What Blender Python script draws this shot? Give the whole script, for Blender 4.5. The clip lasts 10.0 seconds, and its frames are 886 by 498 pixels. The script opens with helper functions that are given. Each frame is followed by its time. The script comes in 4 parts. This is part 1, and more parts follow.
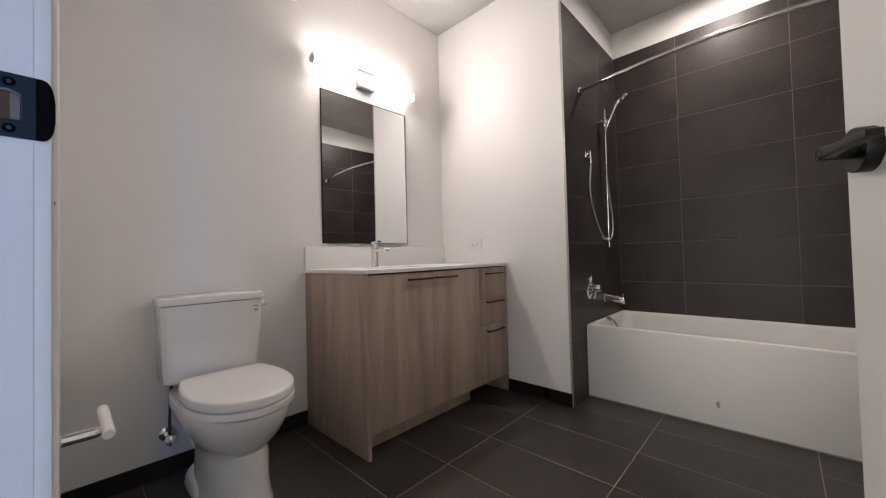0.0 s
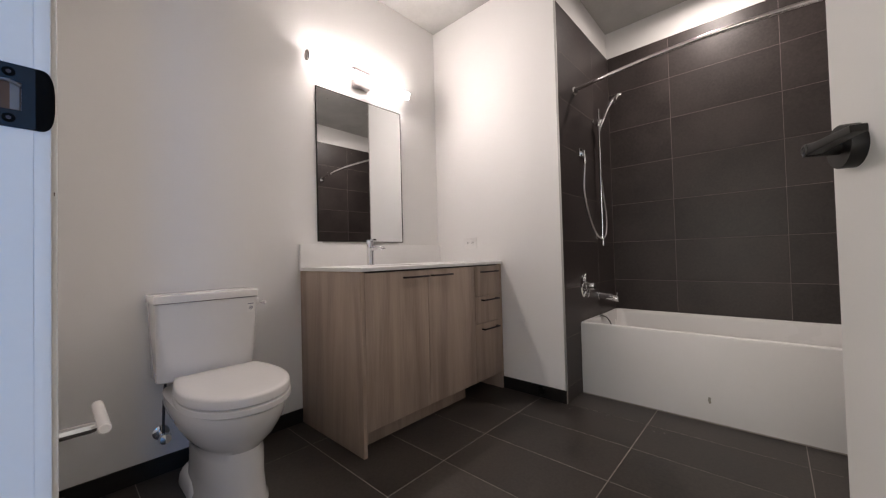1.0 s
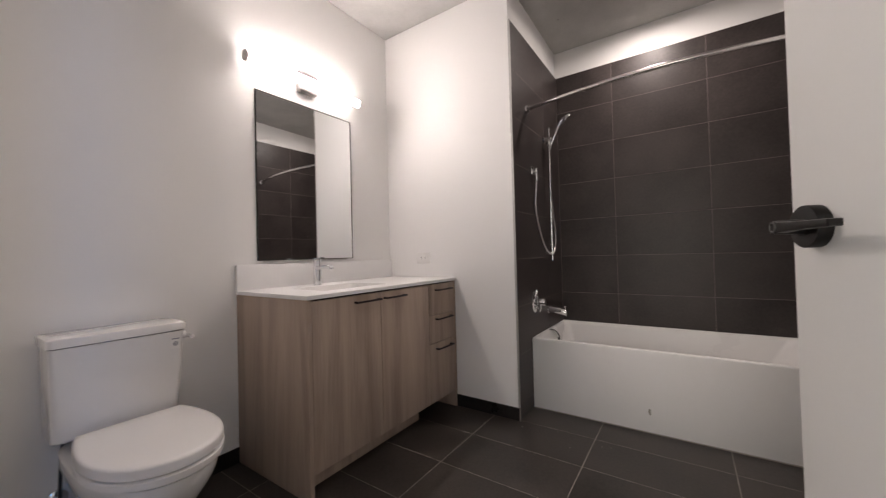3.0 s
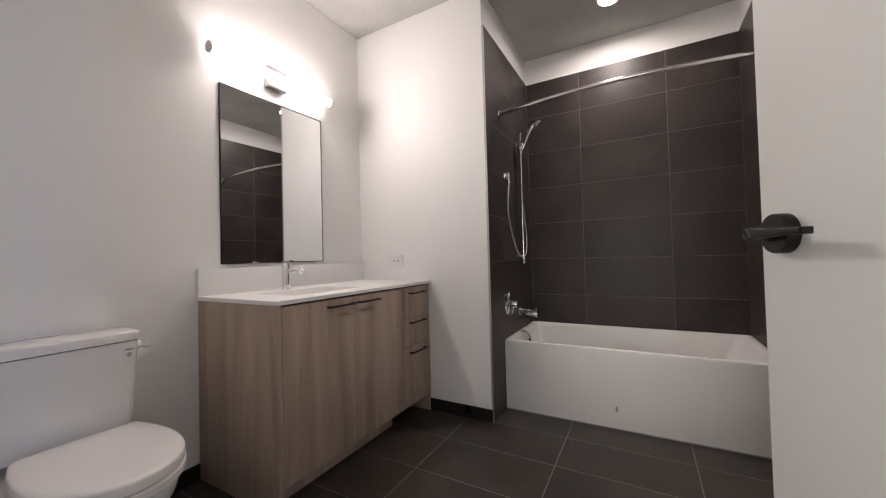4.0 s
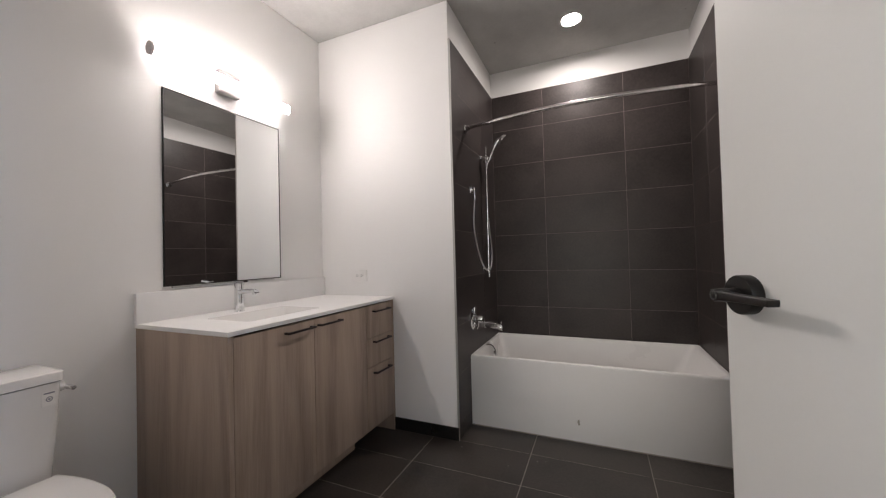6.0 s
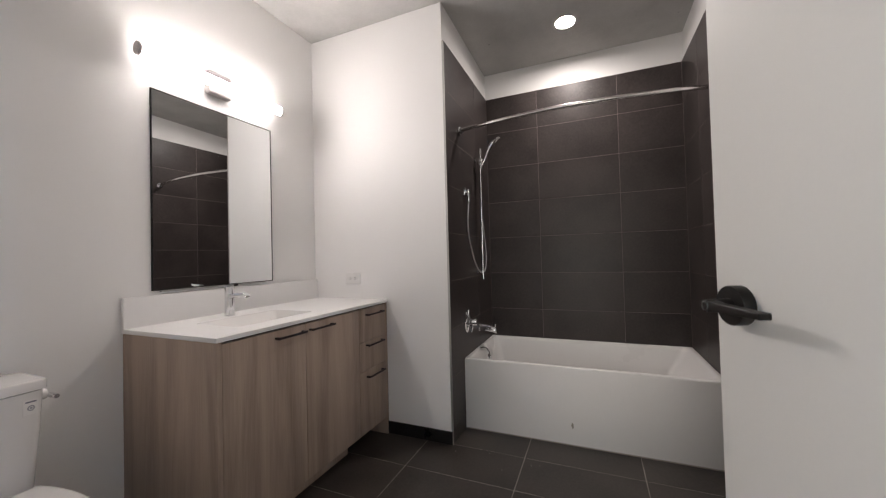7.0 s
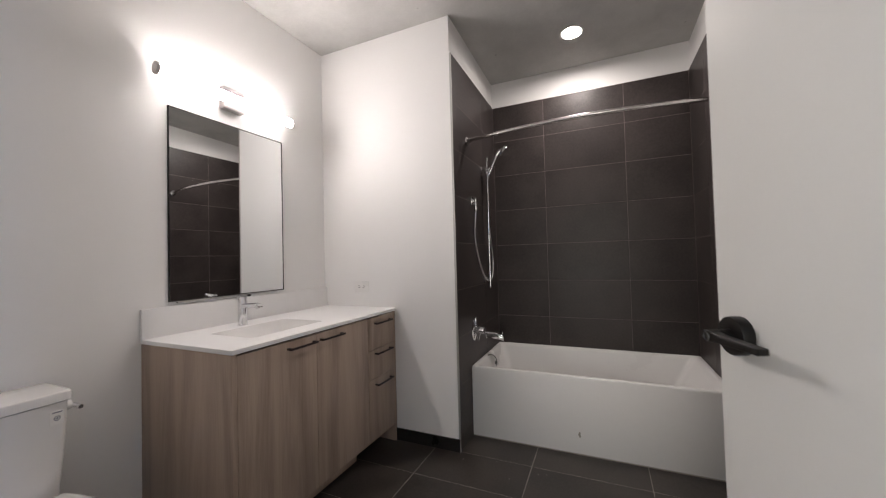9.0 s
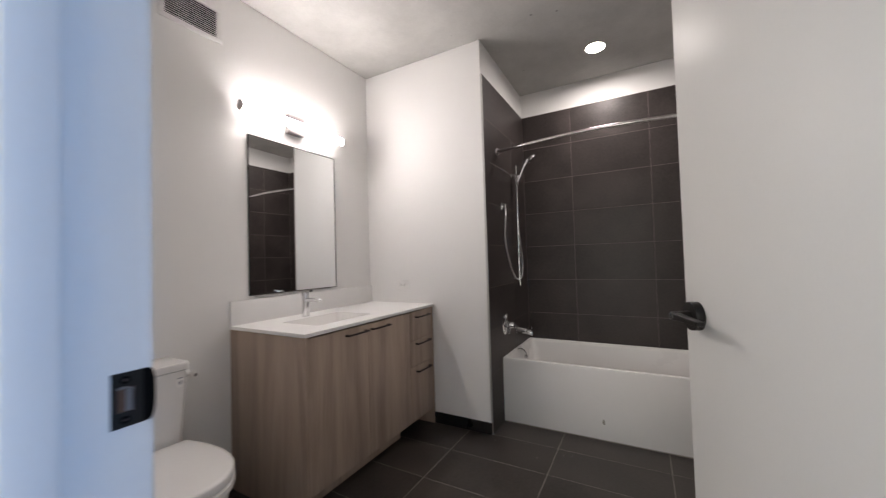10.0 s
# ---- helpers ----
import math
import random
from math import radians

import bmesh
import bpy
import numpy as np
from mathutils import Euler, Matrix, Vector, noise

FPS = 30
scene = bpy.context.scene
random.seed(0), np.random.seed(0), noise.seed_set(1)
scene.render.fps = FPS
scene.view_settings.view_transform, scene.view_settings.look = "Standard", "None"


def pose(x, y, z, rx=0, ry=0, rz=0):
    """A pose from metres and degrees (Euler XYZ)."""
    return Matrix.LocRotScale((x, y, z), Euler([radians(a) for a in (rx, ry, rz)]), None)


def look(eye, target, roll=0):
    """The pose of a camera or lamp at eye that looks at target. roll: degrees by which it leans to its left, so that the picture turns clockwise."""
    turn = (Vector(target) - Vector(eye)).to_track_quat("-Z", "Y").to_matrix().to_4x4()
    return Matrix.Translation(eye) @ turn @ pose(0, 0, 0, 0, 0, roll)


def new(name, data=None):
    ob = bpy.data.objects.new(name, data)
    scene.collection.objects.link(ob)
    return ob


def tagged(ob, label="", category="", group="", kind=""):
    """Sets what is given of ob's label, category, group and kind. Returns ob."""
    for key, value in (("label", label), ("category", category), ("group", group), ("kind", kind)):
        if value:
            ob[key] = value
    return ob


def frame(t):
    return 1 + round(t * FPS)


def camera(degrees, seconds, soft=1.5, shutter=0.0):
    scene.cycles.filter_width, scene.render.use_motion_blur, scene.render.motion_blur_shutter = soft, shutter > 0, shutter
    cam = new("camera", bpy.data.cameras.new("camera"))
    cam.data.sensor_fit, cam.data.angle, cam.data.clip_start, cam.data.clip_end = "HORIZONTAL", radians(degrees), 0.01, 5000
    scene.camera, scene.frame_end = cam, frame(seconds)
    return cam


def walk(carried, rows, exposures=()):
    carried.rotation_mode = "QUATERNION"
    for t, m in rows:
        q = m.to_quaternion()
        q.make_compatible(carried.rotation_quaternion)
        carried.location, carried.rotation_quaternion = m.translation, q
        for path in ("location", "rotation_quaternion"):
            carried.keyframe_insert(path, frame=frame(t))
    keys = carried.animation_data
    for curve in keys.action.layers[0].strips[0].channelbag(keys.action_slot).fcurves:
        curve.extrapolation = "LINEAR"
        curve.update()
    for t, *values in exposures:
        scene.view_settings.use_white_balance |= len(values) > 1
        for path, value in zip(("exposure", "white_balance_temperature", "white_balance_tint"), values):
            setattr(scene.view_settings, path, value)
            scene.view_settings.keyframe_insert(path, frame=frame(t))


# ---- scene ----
cam = camera(102.3, 10.0, soft=1.2, shutter=0.5)
PATH = [
    (0, (0.029, 0.038, 0.953), (-1.345, 1.491, 0.998), -1.5),
    (0.5, (0.036, 0.039, 0.945), (-1.328, 1.501, 0.987), -1.6),
    (1, (0.031, 0.031, 0.944), (-1.322, 1.503, 0.986), -1.5),
    (1.5, (0.025, 0.033, 1.015), (-1.331, 1.503, 1.055), -1.5),
    (2, (0.005, 0.022, 1.044), (-1.338, 1.503, 1.083), -1.6),
    (2.5, (-0.028, 0.019, 1.059), (-1.324, 1.541, 1.094), -1.5),
    (3, (-0.038, 0.065, 1.064), (-1.166, 1.717, 1.096), -1.5),
    (3.2, (-0.048, 0.062, 1.060), (-1.124, 1.749, 1.089), -1.5),
    (4.3, (-0.083, 0.055, 1.086), (-1.037, 1.812, 1.125), -1.5),
    (4.5, (-0.087, 0.063, 1.105), (-1.023, 1.83, 1.14), -1.5),
    (5, (-0.099, 0.083, 1.145), (-0.978, 1.879, 1.179), -1.5),
    (5.5, (-0.108, 0.083, 1.159), (-0.94, 1.901, 1.196), -1.5),
    (5.7, (-0.105, 0.084, 1.170), (-0.921, 1.910, 1.207), -1.5),
    (6.8, (-0.094, 0.103, 1.170), (-0.870, 1.945, 1.210), -1.5),
    (7, (-0.093, 0.105, 1.186), (-0.868, 1.948, 1.225), -1.5),
    (7.5, (-0.089, 0.11, 1.212), (-0.866, 1.952, 1.253), -1.5),
    (8, (-0.089, 0.111, 1.233), (-0.877, 1.949, 1.276), -1.5),
    (8.5, (-0.102, 0.113, 1.266), (-0.9, 1.947, 1.309), -1.5),
    (9, (-0.086, 0.074, 1.238), (-0.894, 1.903, 1.286), -1.5),
    (9.5, (-0.025, -0.048, 1.216), (-0.842, 1.777, 1.273), -1.5),
    (10, (0.019, -0.167, 1.24), (-0.951, 1.581, 1.297), -1.7),
]
walk(cam, [(t, look(eye, target, roll)) for t, eye, target, roll in PATH],
     [(0, 0.03, 6680, 12), (2.5, 0.01, 6700, 13), (3, 0.0, 6720, 13.5), (5, -0.03, 6520, 10.5), (7, -0.04, 6480, 10), (10, -0.06, 6450, 10)])

# ---------------------------------------------------------------- light
world = bpy.data.worlds.new("daylight")
scene.world = world
world.use_nodes = True
wn = world.node_tree.nodes
sky = wn.new("ShaderNodeTexSky")
sky.sky_type, sky.sun_disc = "NISHITA", False
sky.sun_elevation, sky.sun_rotation = radians(35), radians(200)
wn["Background"].inputs["Strength"].default_value = 0.10
world.node_tree.links.new(sky.outputs["Color"], wn["Background"].inputs["Color"])

VANITY_GLOW = 91.0
DOWNLIGHT_GLOW = 350.0


def area_lamp(name, size_x, size_y, power, colour, m):
    data = bpy.data.lights.new(name, "AREA")
    data.shape, data.size, data.size_y = "RECTANGLE", size_x, size_y
    data.energy, data.color = power, colour
    ob = new(name, data)
    ob.matrix_world = m
    return ob


# cool daylight through the window of the hall outside the door
area_lamp("hall_window_daylight", 0.42, 2.0, 22.0, (0.01, 0.33, 1.0), look((1.96, -0.40, 1.25), (-0.6, 0.0, 1.2)))
# added fill from the unseen far side of the hall, lifts the dim lower room
area_lamp("hall_fill", 1.7, 2.0, 33.0, (1.0, 0.98, 0.90), look((-0.15, -2.37, 1.25), (-0.15, 0.0, 1.25)))

# ---------------------------------------------------------------- materials


def material(name, colour, rough=0.5, metal=0.0, vary=0.06, scale=3.0, fine=60.0, bump=0.0, stretch=(1, 1, 1),
             random_shift=0.0, rough_vary=0.08, coat=0.0, spec=0.5):
    """A surface with variation at two scales, and fine relief."""
    m = bpy.data.materials.new(name)
    m.use_nodes = True
    t = m.node_tree
    n, link = t.nodes, t.links.new
    b = n["Principled BSDF"]
    b.inputs["Metallic"].default_value = metal
    b.inputs["Specular IOR Level"].default_value = spec
    b.inputs["Coat Weight"].default_value = coat
    b.inputs["Coat Roughness"].default_value = 0.05
    tc = n.new("ShaderNodeTexCoord")
    mp = n.new("ShaderNodeMapping")
    mp.inputs["Scale"].default_value = stretch
    link(tc.outputs["Object"], mp.inputs["Vector"])
    info = n.new("ShaderNodeObjectInfo")
    shift = n.new("ShaderNodeVectorMath")
    shift.operation = "MULTIPLY_ADD"
    link(info.outputs["Random"], shift.inputs[0])
    shift.inputs[1].default_value = (37.0 * (random_shift > 0), 19.0 * (random_shift > 0), 11.0 * (random_shift > 0))
    link(mp.outputs["Vector"], shift.inputs[2])
    big = n.new("ShaderNodeTexNoise")
    big.inputs["Scale"].default_value, big.inputs["Detail"].default_value = scale, 5.0
    small = n.new("ShaderNodeTexNoise")
    small.inputs["Scale"].default_value, small.inputs["Detail"].default_value = fine, 3.0
    for tex in (big, small):
        link(shift.outputs["Vector"], tex.inputs["Vector"])
    mix = n.new("ShaderNodeMath")
    mix.operation = "MULTIPLY_ADD"
    link(small.outputs["Fac"], mix.inputs[0])
    mix.inputs[1].default_value = 0.5
    link(big.outputs["Fac"], mix.inputs[2])
    span = n.new("ShaderNodeMapRange")
    span.inputs["From Min"].default_value, span.inputs["From Max"].default_value = 0.35, 1.15
    span.inputs["To Min"].default_value, span.inputs["To Max"].default_value = 1 - vary, 1 + vary
    link(mix.outputs[0], span.inputs["Value"])
    value = span.outputs["Result"]
    if random_shift > 0:
        piece = n.new("ShaderNodeMapRange")
        piece.inputs["To Min"].default_value, piece.inputs["To Max"].default_value = 1 - random_shift, 1 + random_shift
        link(info.outputs["Random"], piece.inputs["Value"])
        both = n.new("ShaderNodeMath")
        both.operation = "MULTIPLY"
        link(value, both.inputs[0])
        link(piece.outputs["Result"], both.inputs[1])
        value = both.outputs[0]
    tint = n.new("ShaderNodeVectorMath")
    tint.operation = "SCALE"
    tint.inputs[0].default_value = colour
    link(value, tint.inputs["Scale"])
    link(tint.outputs["Vector"], b.inputs["Base Color"])
    rr = n.new("ShaderNodeMapRange")
    rr.inputs["From Min"].default_value, rr.inputs["From Max"].default_value = 0.3, 0.7
    rr.inputs["To Min"].default_value = max(0.02, rough - rough_vary)
    rr.inputs["To Max"].default_value = min(1.0, rough + rough_vary)
    link(big.outputs["Fac"], rr.inputs["Value"])
    link(rr.outputs["Result"], b.inputs["Roughness"])
    if bump:
        bp = n.new("ShaderNodeBump")
        bp.inputs["Strength"].default_value, bp.inputs["Distance"].default_value = bump, 0.002
        link(small.outputs["Fac"], bp.inputs["Height"])
        link(bp.outputs["Normal"], b.inputs["Normal"])
    return m


def glow(name, colour, strength):
    m = bpy.data.materials.new(name)
    m.use_nodes = True
    b = m.node_tree.nodes["Principled BSDF"]
    b.inputs["Base Color"].default_value = (0.9, 0.9, 0.9, 1)
    b.inputs["Emission Color"].default_value = (*colour, 1)
    b.inputs["Emission Strength"].default_value = strength
    return m


def wood_laminate(name):
    """Grey-brown oak laminate with upright grain."""
    m = bpy.data.materials.new(name)
    m.use_nodes = True
    t = m.node_tree
    n, link = t.nodes, t.links.new
    b = n["Principled BSDF"]
    tc = n.new("ShaderNodeTexCoord")
    info = n.new("ShaderNodeObjectInfo")
    shift = n.new("ShaderNodeVectorMath")
    shift.operation = "MULTIPLY_ADD"
    shift.inputs[1].default_value = (3.1, 5.7, 9.3)
    link(info.outputs["Random"], shift.inputs[0])
    link(tc.outputs["Object"], shift.inputs[2])

    def grain(sx, sy, sz, scale, detail, twist):
        mp = n.new("ShaderNodeMapping")
        mp.inputs["Scale"].default_value = (sx, sy, sz)
        link(shift.outputs["Vector"], mp.inputs["Vector"])
        tex = n.new("ShaderNodeTexNoise")
        tex.inputs["Scale"].default_value, tex.inputs["Detail"].default_value = scale, detail
        tex.inputs["Distortion"].default_value = twist
        link(mp.outputs["Vector"], tex.inputs["Vector"])
        return tex.outputs["Fac"]

    broad = grain(1, 1, 0.10, 6.5, 5.0, 1.6)
    lines = grain(1, 1, 0.02, 42.0, 6.0, 0.4)
    pores = grain(1, 1, 0.03, 260.0, 2.0, 0.0)
    a = n.new("ShaderNodeMath")
    a.operation = "MULTIPLY_ADD"
    link(lines, a.inputs[0])
    a.inputs[1].default_value = 0.20
    link(broad, a.inputs[2])
    c = n.new("ShaderNodeMath")
    c.operation = "MULTIPLY_ADD"
    link(pores, c.inputs[0])
    c.inputs[1].default_value = 0.34
    link(a.outputs[0], c.inputs[2])
    ramp = n.new("ShaderNodeValToRGB")
    r = ramp.color_ramp
    r.elements[0].position, r.elements[0].color = 0.30, (0.285, 0.212, 0.164, 1)
    r.elements[1].position, r.elements[1].color = 0.76, (0.555, 0.440, 0.358, 1)
    e = r.elements.new(0.51)
    e.color = (0.445, 0.342, 0.272, 1)
    half = n.new("ShaderNodeMath")
    half.operation = "MULTIPLY"
    link(c.outputs[0], half.inputs[0])
    half.inputs[1].default_value = 0.62
    link(half.outputs[0], ramp.inputs["Fac"])
    link(ramp.outputs["Color"], b.inputs["Base Color"])
    b.inputs["Roughness"].default_value = 0.5
    bp = n.new("ShaderNodeBump")
    bp.inputs["Strength"].default_value, bp.inputs["Distance"].default_value = 0.25, 0.001
    link(c.outputs[0], bp.inputs["Height"])
    link(bp.outputs["Normal"], b.inputs["Normal"])
    return m


def concrete(name):
    """Bare grey concrete with clouds, stains and small dark pits."""
    m = bpy.data.materials.new(name)
    m.use_nodes = True
    t = m.node_tree
    n, link = t.nodes, t.links.new
    b = n["Principled BSDF"]
    tc = n.new("ShaderNodeTexCoord")
    cloud = n.new("ShaderNodeTexNoise")
    cloud.inputs["Scale"].default_value, cloud.inputs["Detail"].default_value, cloud.inputs["Roughness"].default_value = 2.6, 8.0, 0.62
    grit = n.new("ShaderNodeTexNoise")
    grit.inputs["Scale"].default_value, grit.inputs["Detail"].default_value = 70.0, 4.0
    pits = n.new("ShaderNodeTexVoronoi")
    pits.inputs["Scale"].default_value = 6.5
    for tex in (cloud, grit, pits):
        link(tc.outputs["Object"], tex.inputs["Vector"])
    ramp = n.new("ShaderNodeValToRGB")
    r = ramp.color_ramp
    r.elements[0].position, r.elements[0].color = 0.30, (0.46, 0.455, 0.44, 1)
    r.elements[1].position, r.elements[1].color = 0.70, (0.60, 0.59, 0.57, 1)
    link(cloud.outputs["Fac"], ramp.inputs["Fac"])
    hole = n.new("ShaderNodeMapRange")
    hole.inputs["From Min"].default_value, hole.inputs["From Max"].default_value = 0.03, 0.075
    hole.inputs["To Min"].default_value, hole.inputs["To Max"].default_value = 0.45, 1.0
    link(pits.outputs["Distance"], hole.inputs["Value"])
    fine = n.new("ShaderNodeMapRange")
    fine.inputs["From Min"].default_value, fine.inputs["From Max"].default_value = 0.25, 0.75
    fine.inputs["To Min"].default_value, fine.inputs["To Max"].default_value = 0.96, 1.03
    link(grit.outputs["Fac"], fine.inputs["Value"])
    k = n.new("ShaderNodeMath")
    k.operation = "MULTIPLY"
    link(hole.outputs["Result"], k.inputs[0])
    link(fine.outputs["Result"], k.inputs[1])
    s = n.new("ShaderNodeVectorMath")
    s.operation = "SCALE"
    link(ramp.outputs["Color"], s.inputs[0])
    link(k.outputs[0], s.inputs["Scale"])
    link(s.outputs["Vector"], b.inputs["Base Color"])
    b.inputs["Roughness"].default_value = 0.85
    bp = n.new("ShaderNodeBump")
    bp.inputs["Strength"].default_value, bp.inputs["Distance"].default_value = 0.15, 0.003
    link(k.outputs[0], bp.inputs["Height"])
    link(bp.outputs["Normal"], b.inputs["Normal"])
    return m


PAINT = material("white_wall_paint", (0.88, 0.87, 0.855), 0.6, vary=0.02, scale=1.3, fine=220, bump=0.12)
DOORPAINT = material("white_door_paint", (0.78, 0.775, 0.75), 0.52, vary=0.02, scale=1.6, fine=180, bump=0.06)
TRIMPAINT = material("white_trim_paint", (0.74, 0.73, 0.70), 0.58, vary=0.025, scale=4, fine=150, bump=0.05)
CONCRETE = concrete("bare_concrete")
WALLTILE = material("charcoal_wall_tile", (0.046, 0.0372, 0.0350), 0.41, vary=0.65, scale=2.6, fine=70, bump=0.05, random_shift=0.08, spec=0.4, rough_vary=0.03)
FLOORTILE = material("charcoal_floor_tile", (0.050, 0.0420, 0.0370), 0.36, vary=0.7, scale=2.6, fine=80, bump=0.10, random_shift=0.08, spec=0.38)
GROUT = material("grey_grout", (0.36, 0.325, 0.30), 0.9, vary=0.2, scale=12, fine=200)
WALLGROUT = material("brown_grey_grout", (0.22, 0.183, 0.172), 0.9, vary=0.2, scale=12, fine=200)
BLACKBASE = material("black_base_tile", (0.012, 0.011, 0.011), 0.35, vary=0.2, scale=8, fine=90, random_shift=0.08)
WOOD = wood_laminate("grey_oak_laminate")
# near-black carcass colour carries the shade seen through the cabinet gaps
GAPSHADE = material("shaded_cabinet_inside", (0.03, 0.025, 0.022), 0.8)
QUARTZ = material("white_quartz", (0.87, 0.86, 0.85), 0.42, vary=0.025, scale=7, fine=240, rough_vary=0.03)
CERAMIC = material("white_vitreous_china", (0.84, 0.825, 0.805), 0.08, vary=0.012, scale=3, fine=40, rough_vary=0.03, coat=0.4)
PLASTIC = material("white_seat_plastic", (0.84, 0.825, 0.81), 0.24, vary=0.012, scale=3, fine=80, rough_vary=0.04)
ACRYLIC = material("white_tub_acrylic", (0.86, 0.845, 0.825), 0.30, vary=0.015, scale=2.5, fine=60, rough_vary=0.04, coat=0.0, spec=0.4)
APRON = material("white_satin_apron", (0.86, 0.845, 0.825), 0.5, vary=0.02, scale=2.0, fine=60, rough_vary=0.05, spec=0.3)
CHROME = material("chrome", (0.78, 0.78, 0.79), 0.08, metal=1.0, vary=0.02, rough_vary=0.03)
HOSE = material("metal_shower_hose", (0.82, 0.81, 0.81), 0.36, metal=1.0, vary=0.06, scale=30, fine=400, bump=0.3)
SATINCHROME = material("satin_chrome", (0.74, 0.72, 0.71), 0.24, metal=1.0, vary=0.03, rough_vary=0.03)
SATIN = material("satin_nickel", (0.46, 0.43, 0.42), 0.42, metal=0.7, vary=0.05, fine=300)
NICKEL = material("brushed_metal", (0.55, 0.53, 0.52), 0.3, metal=1.0, vary=0.05, fine=300)
ALU = material("aluminium_edge_trim", (0.52, 0.51, 0.50), 0.38, metal=0.8, vary=0.06, fine=200)
BLACK = material("matte_black_metal", (0.008, 0.0068, 0.0062), 0.40, metal=0.0, spec=0.30, vary=0.5, scale=20, fine=200, rough_vary=0.08)
PLATEBLACK = material("satin_black_plate", (0.007, 0.007, 0.008), 0.36, spec=0.22, vary=0.2, scale=30, fine=200)
DEEPBLACK = material("flat_black_plate", (0.004, 0.004, 0.004), 0.7, spec=0.04, vary=0.2, scale=30)
BRONZE = material("dark_bronze_handle", (0.022, 0.010, 0.010), 0.48, metal=0.0, vary=0.2, scale=20, fine=200)
RUBBER = material("dark_braided_hose", (0.06, 0.06, 0.065), 0.5, metal=0.5, vary=0.3, scale=60, fine=300)
PLATE = material("white_outlet_plastic", (0.85, 0.84, 0.82), 0.3, vary=0.01)
# near-black stands in for the shade inside slots and duct; nothing is cut
SLOT = material("slot_shade", (0.02, 0.02, 0.02), 0.8)
HALLFLOOR = material("hall_floor_boards", (0.28, 0.22, 0.17), 0.5, vary=0.2, scale=3, fine=60, stretch=(1, 8, 1))
MARK = material("grey_tape_residue", (0.36, 0.34, 0.29), 0.8, vary=0.3, scale=90)
STICKER = material("pale_label", (0.84, 0.825, 0.805), 0.5, vary=0.02)
# brown wood, darkened for the shade inside the latch hole
POCKETWOOD = material("shaded_pocket_wood", (0.085, 0.045, 0.028), 0.8, vary=0.3, scale=40)
# grey darkened for recess shade at the latch, a reflection at the overflow
LATCHGREY = material("darkened_grey_steel", (0.13, 0.125, 0.125), 0.6, vary=0.15, scale=60)
RINGGREY = material("grey_black_steel", (0.035, 0.033, 0.032), 0.35, vary=0.4, scale=200)
CAPGREY = material("painted_grey_cap", (0.74, 0.69, 0.67), 0.5, vary=0.04)
PLASTER = material("dry_plaster", (0.28, 0.265, 0.245), 0.95, vary=0.15, scale=80, bump=0.4)
INK = material("dark_blue_ink", (0.16, 0.17, 0.22), 0.6)
LAMPGLOW = glow("vanity_lamp_diffuser", (1.0, 0.910, 0.880), VANITY_GLOW)
BACKGLOW = glow("vanity_lamp_back", (1.0, 0.910, 0.880), VANITY_GLOW * 0.06)
DOWNGLOW = glow("downlight_lens", (1.0, 0.90, 0.85), DOWNLIGHT_GLOW)

MIRROR = bpy.data.materials.new("mirror_silver")
MIRROR.use_nodes = True
mb = MIRROR.node_tree.nodes["Principled BSDF"]
mb.inputs["Base Color"].default_value = (0.86, 0.87, 0.87, 1)
mb.inputs["Metallic"].default_value, mb.inputs["Roughness"].default_value = 1.0, 0.015

# ---------------------------------------------------------------- building tools
PLACE = {}


def thing(name, label, category, at=(0, 0, 0), group="", kind=""):
    """An Empty at the base of a thing; its parts are built in world places and hang from it."""
    ob = new(name)
    ob.empty_display_size = 0.05
    ob.location = at
    PLACE[ob] = Matrix.Translation(at)
    return tagged(ob, label, category, group, kind)


def part(name, bm, mat, parent=None, label="", smooth=None):
    me = bpy.data.meshes.new(name)
    bmesh.ops.recalc_face_normals(bm, faces=bm.faces)
    if smooth is not None:
        for f in bm.faces:
            f.smooth = True
        for e in bm.edges:
            if len(e.link_faces) == 2 and e.calc_face_angle(0.0) > radians(smooth):
                e.smooth = False
    bm.to_mesh(me)
    bm.free()
    me.materials.append(mat)
    ob = new(name, me)
    if parent is not None:
        ob.parent = parent
        ob.matrix_parent_inverse = PLACE.get(parent, Matrix()).inverted()
    return tagged(ob, label)


def box(x0, x1, y0, y1, z0, z1, bevel=0.0, seg=2, bm=None):
    made = bmesh.new()
    bmesh.ops.create_cube(made, size=1.0)
    for v in made.verts:
        v.co = Vector(((x0 + x1) / 2 + v.co.x * (x1 - x0), (y0 + y1) / 2 + v.co.y * (y1 - y0), (z0 + z1) / 2 + v.co.z * (z1 - z0)))
    if bevel:
        bmesh.ops.bevel(made, geom=list(made.edges), offset=bevel, segments=seg, affect="EDGES", profile=0.5)
    return join(bm, made)


def join(bm, made):
    if bm is None:
        return made
    me = bpy.data.meshes.new("tmp")
    made.to_mesh(me)
    made.free()
    bm.from_mesh(me)
    bpy.data.meshes.remove(me)
    return bm


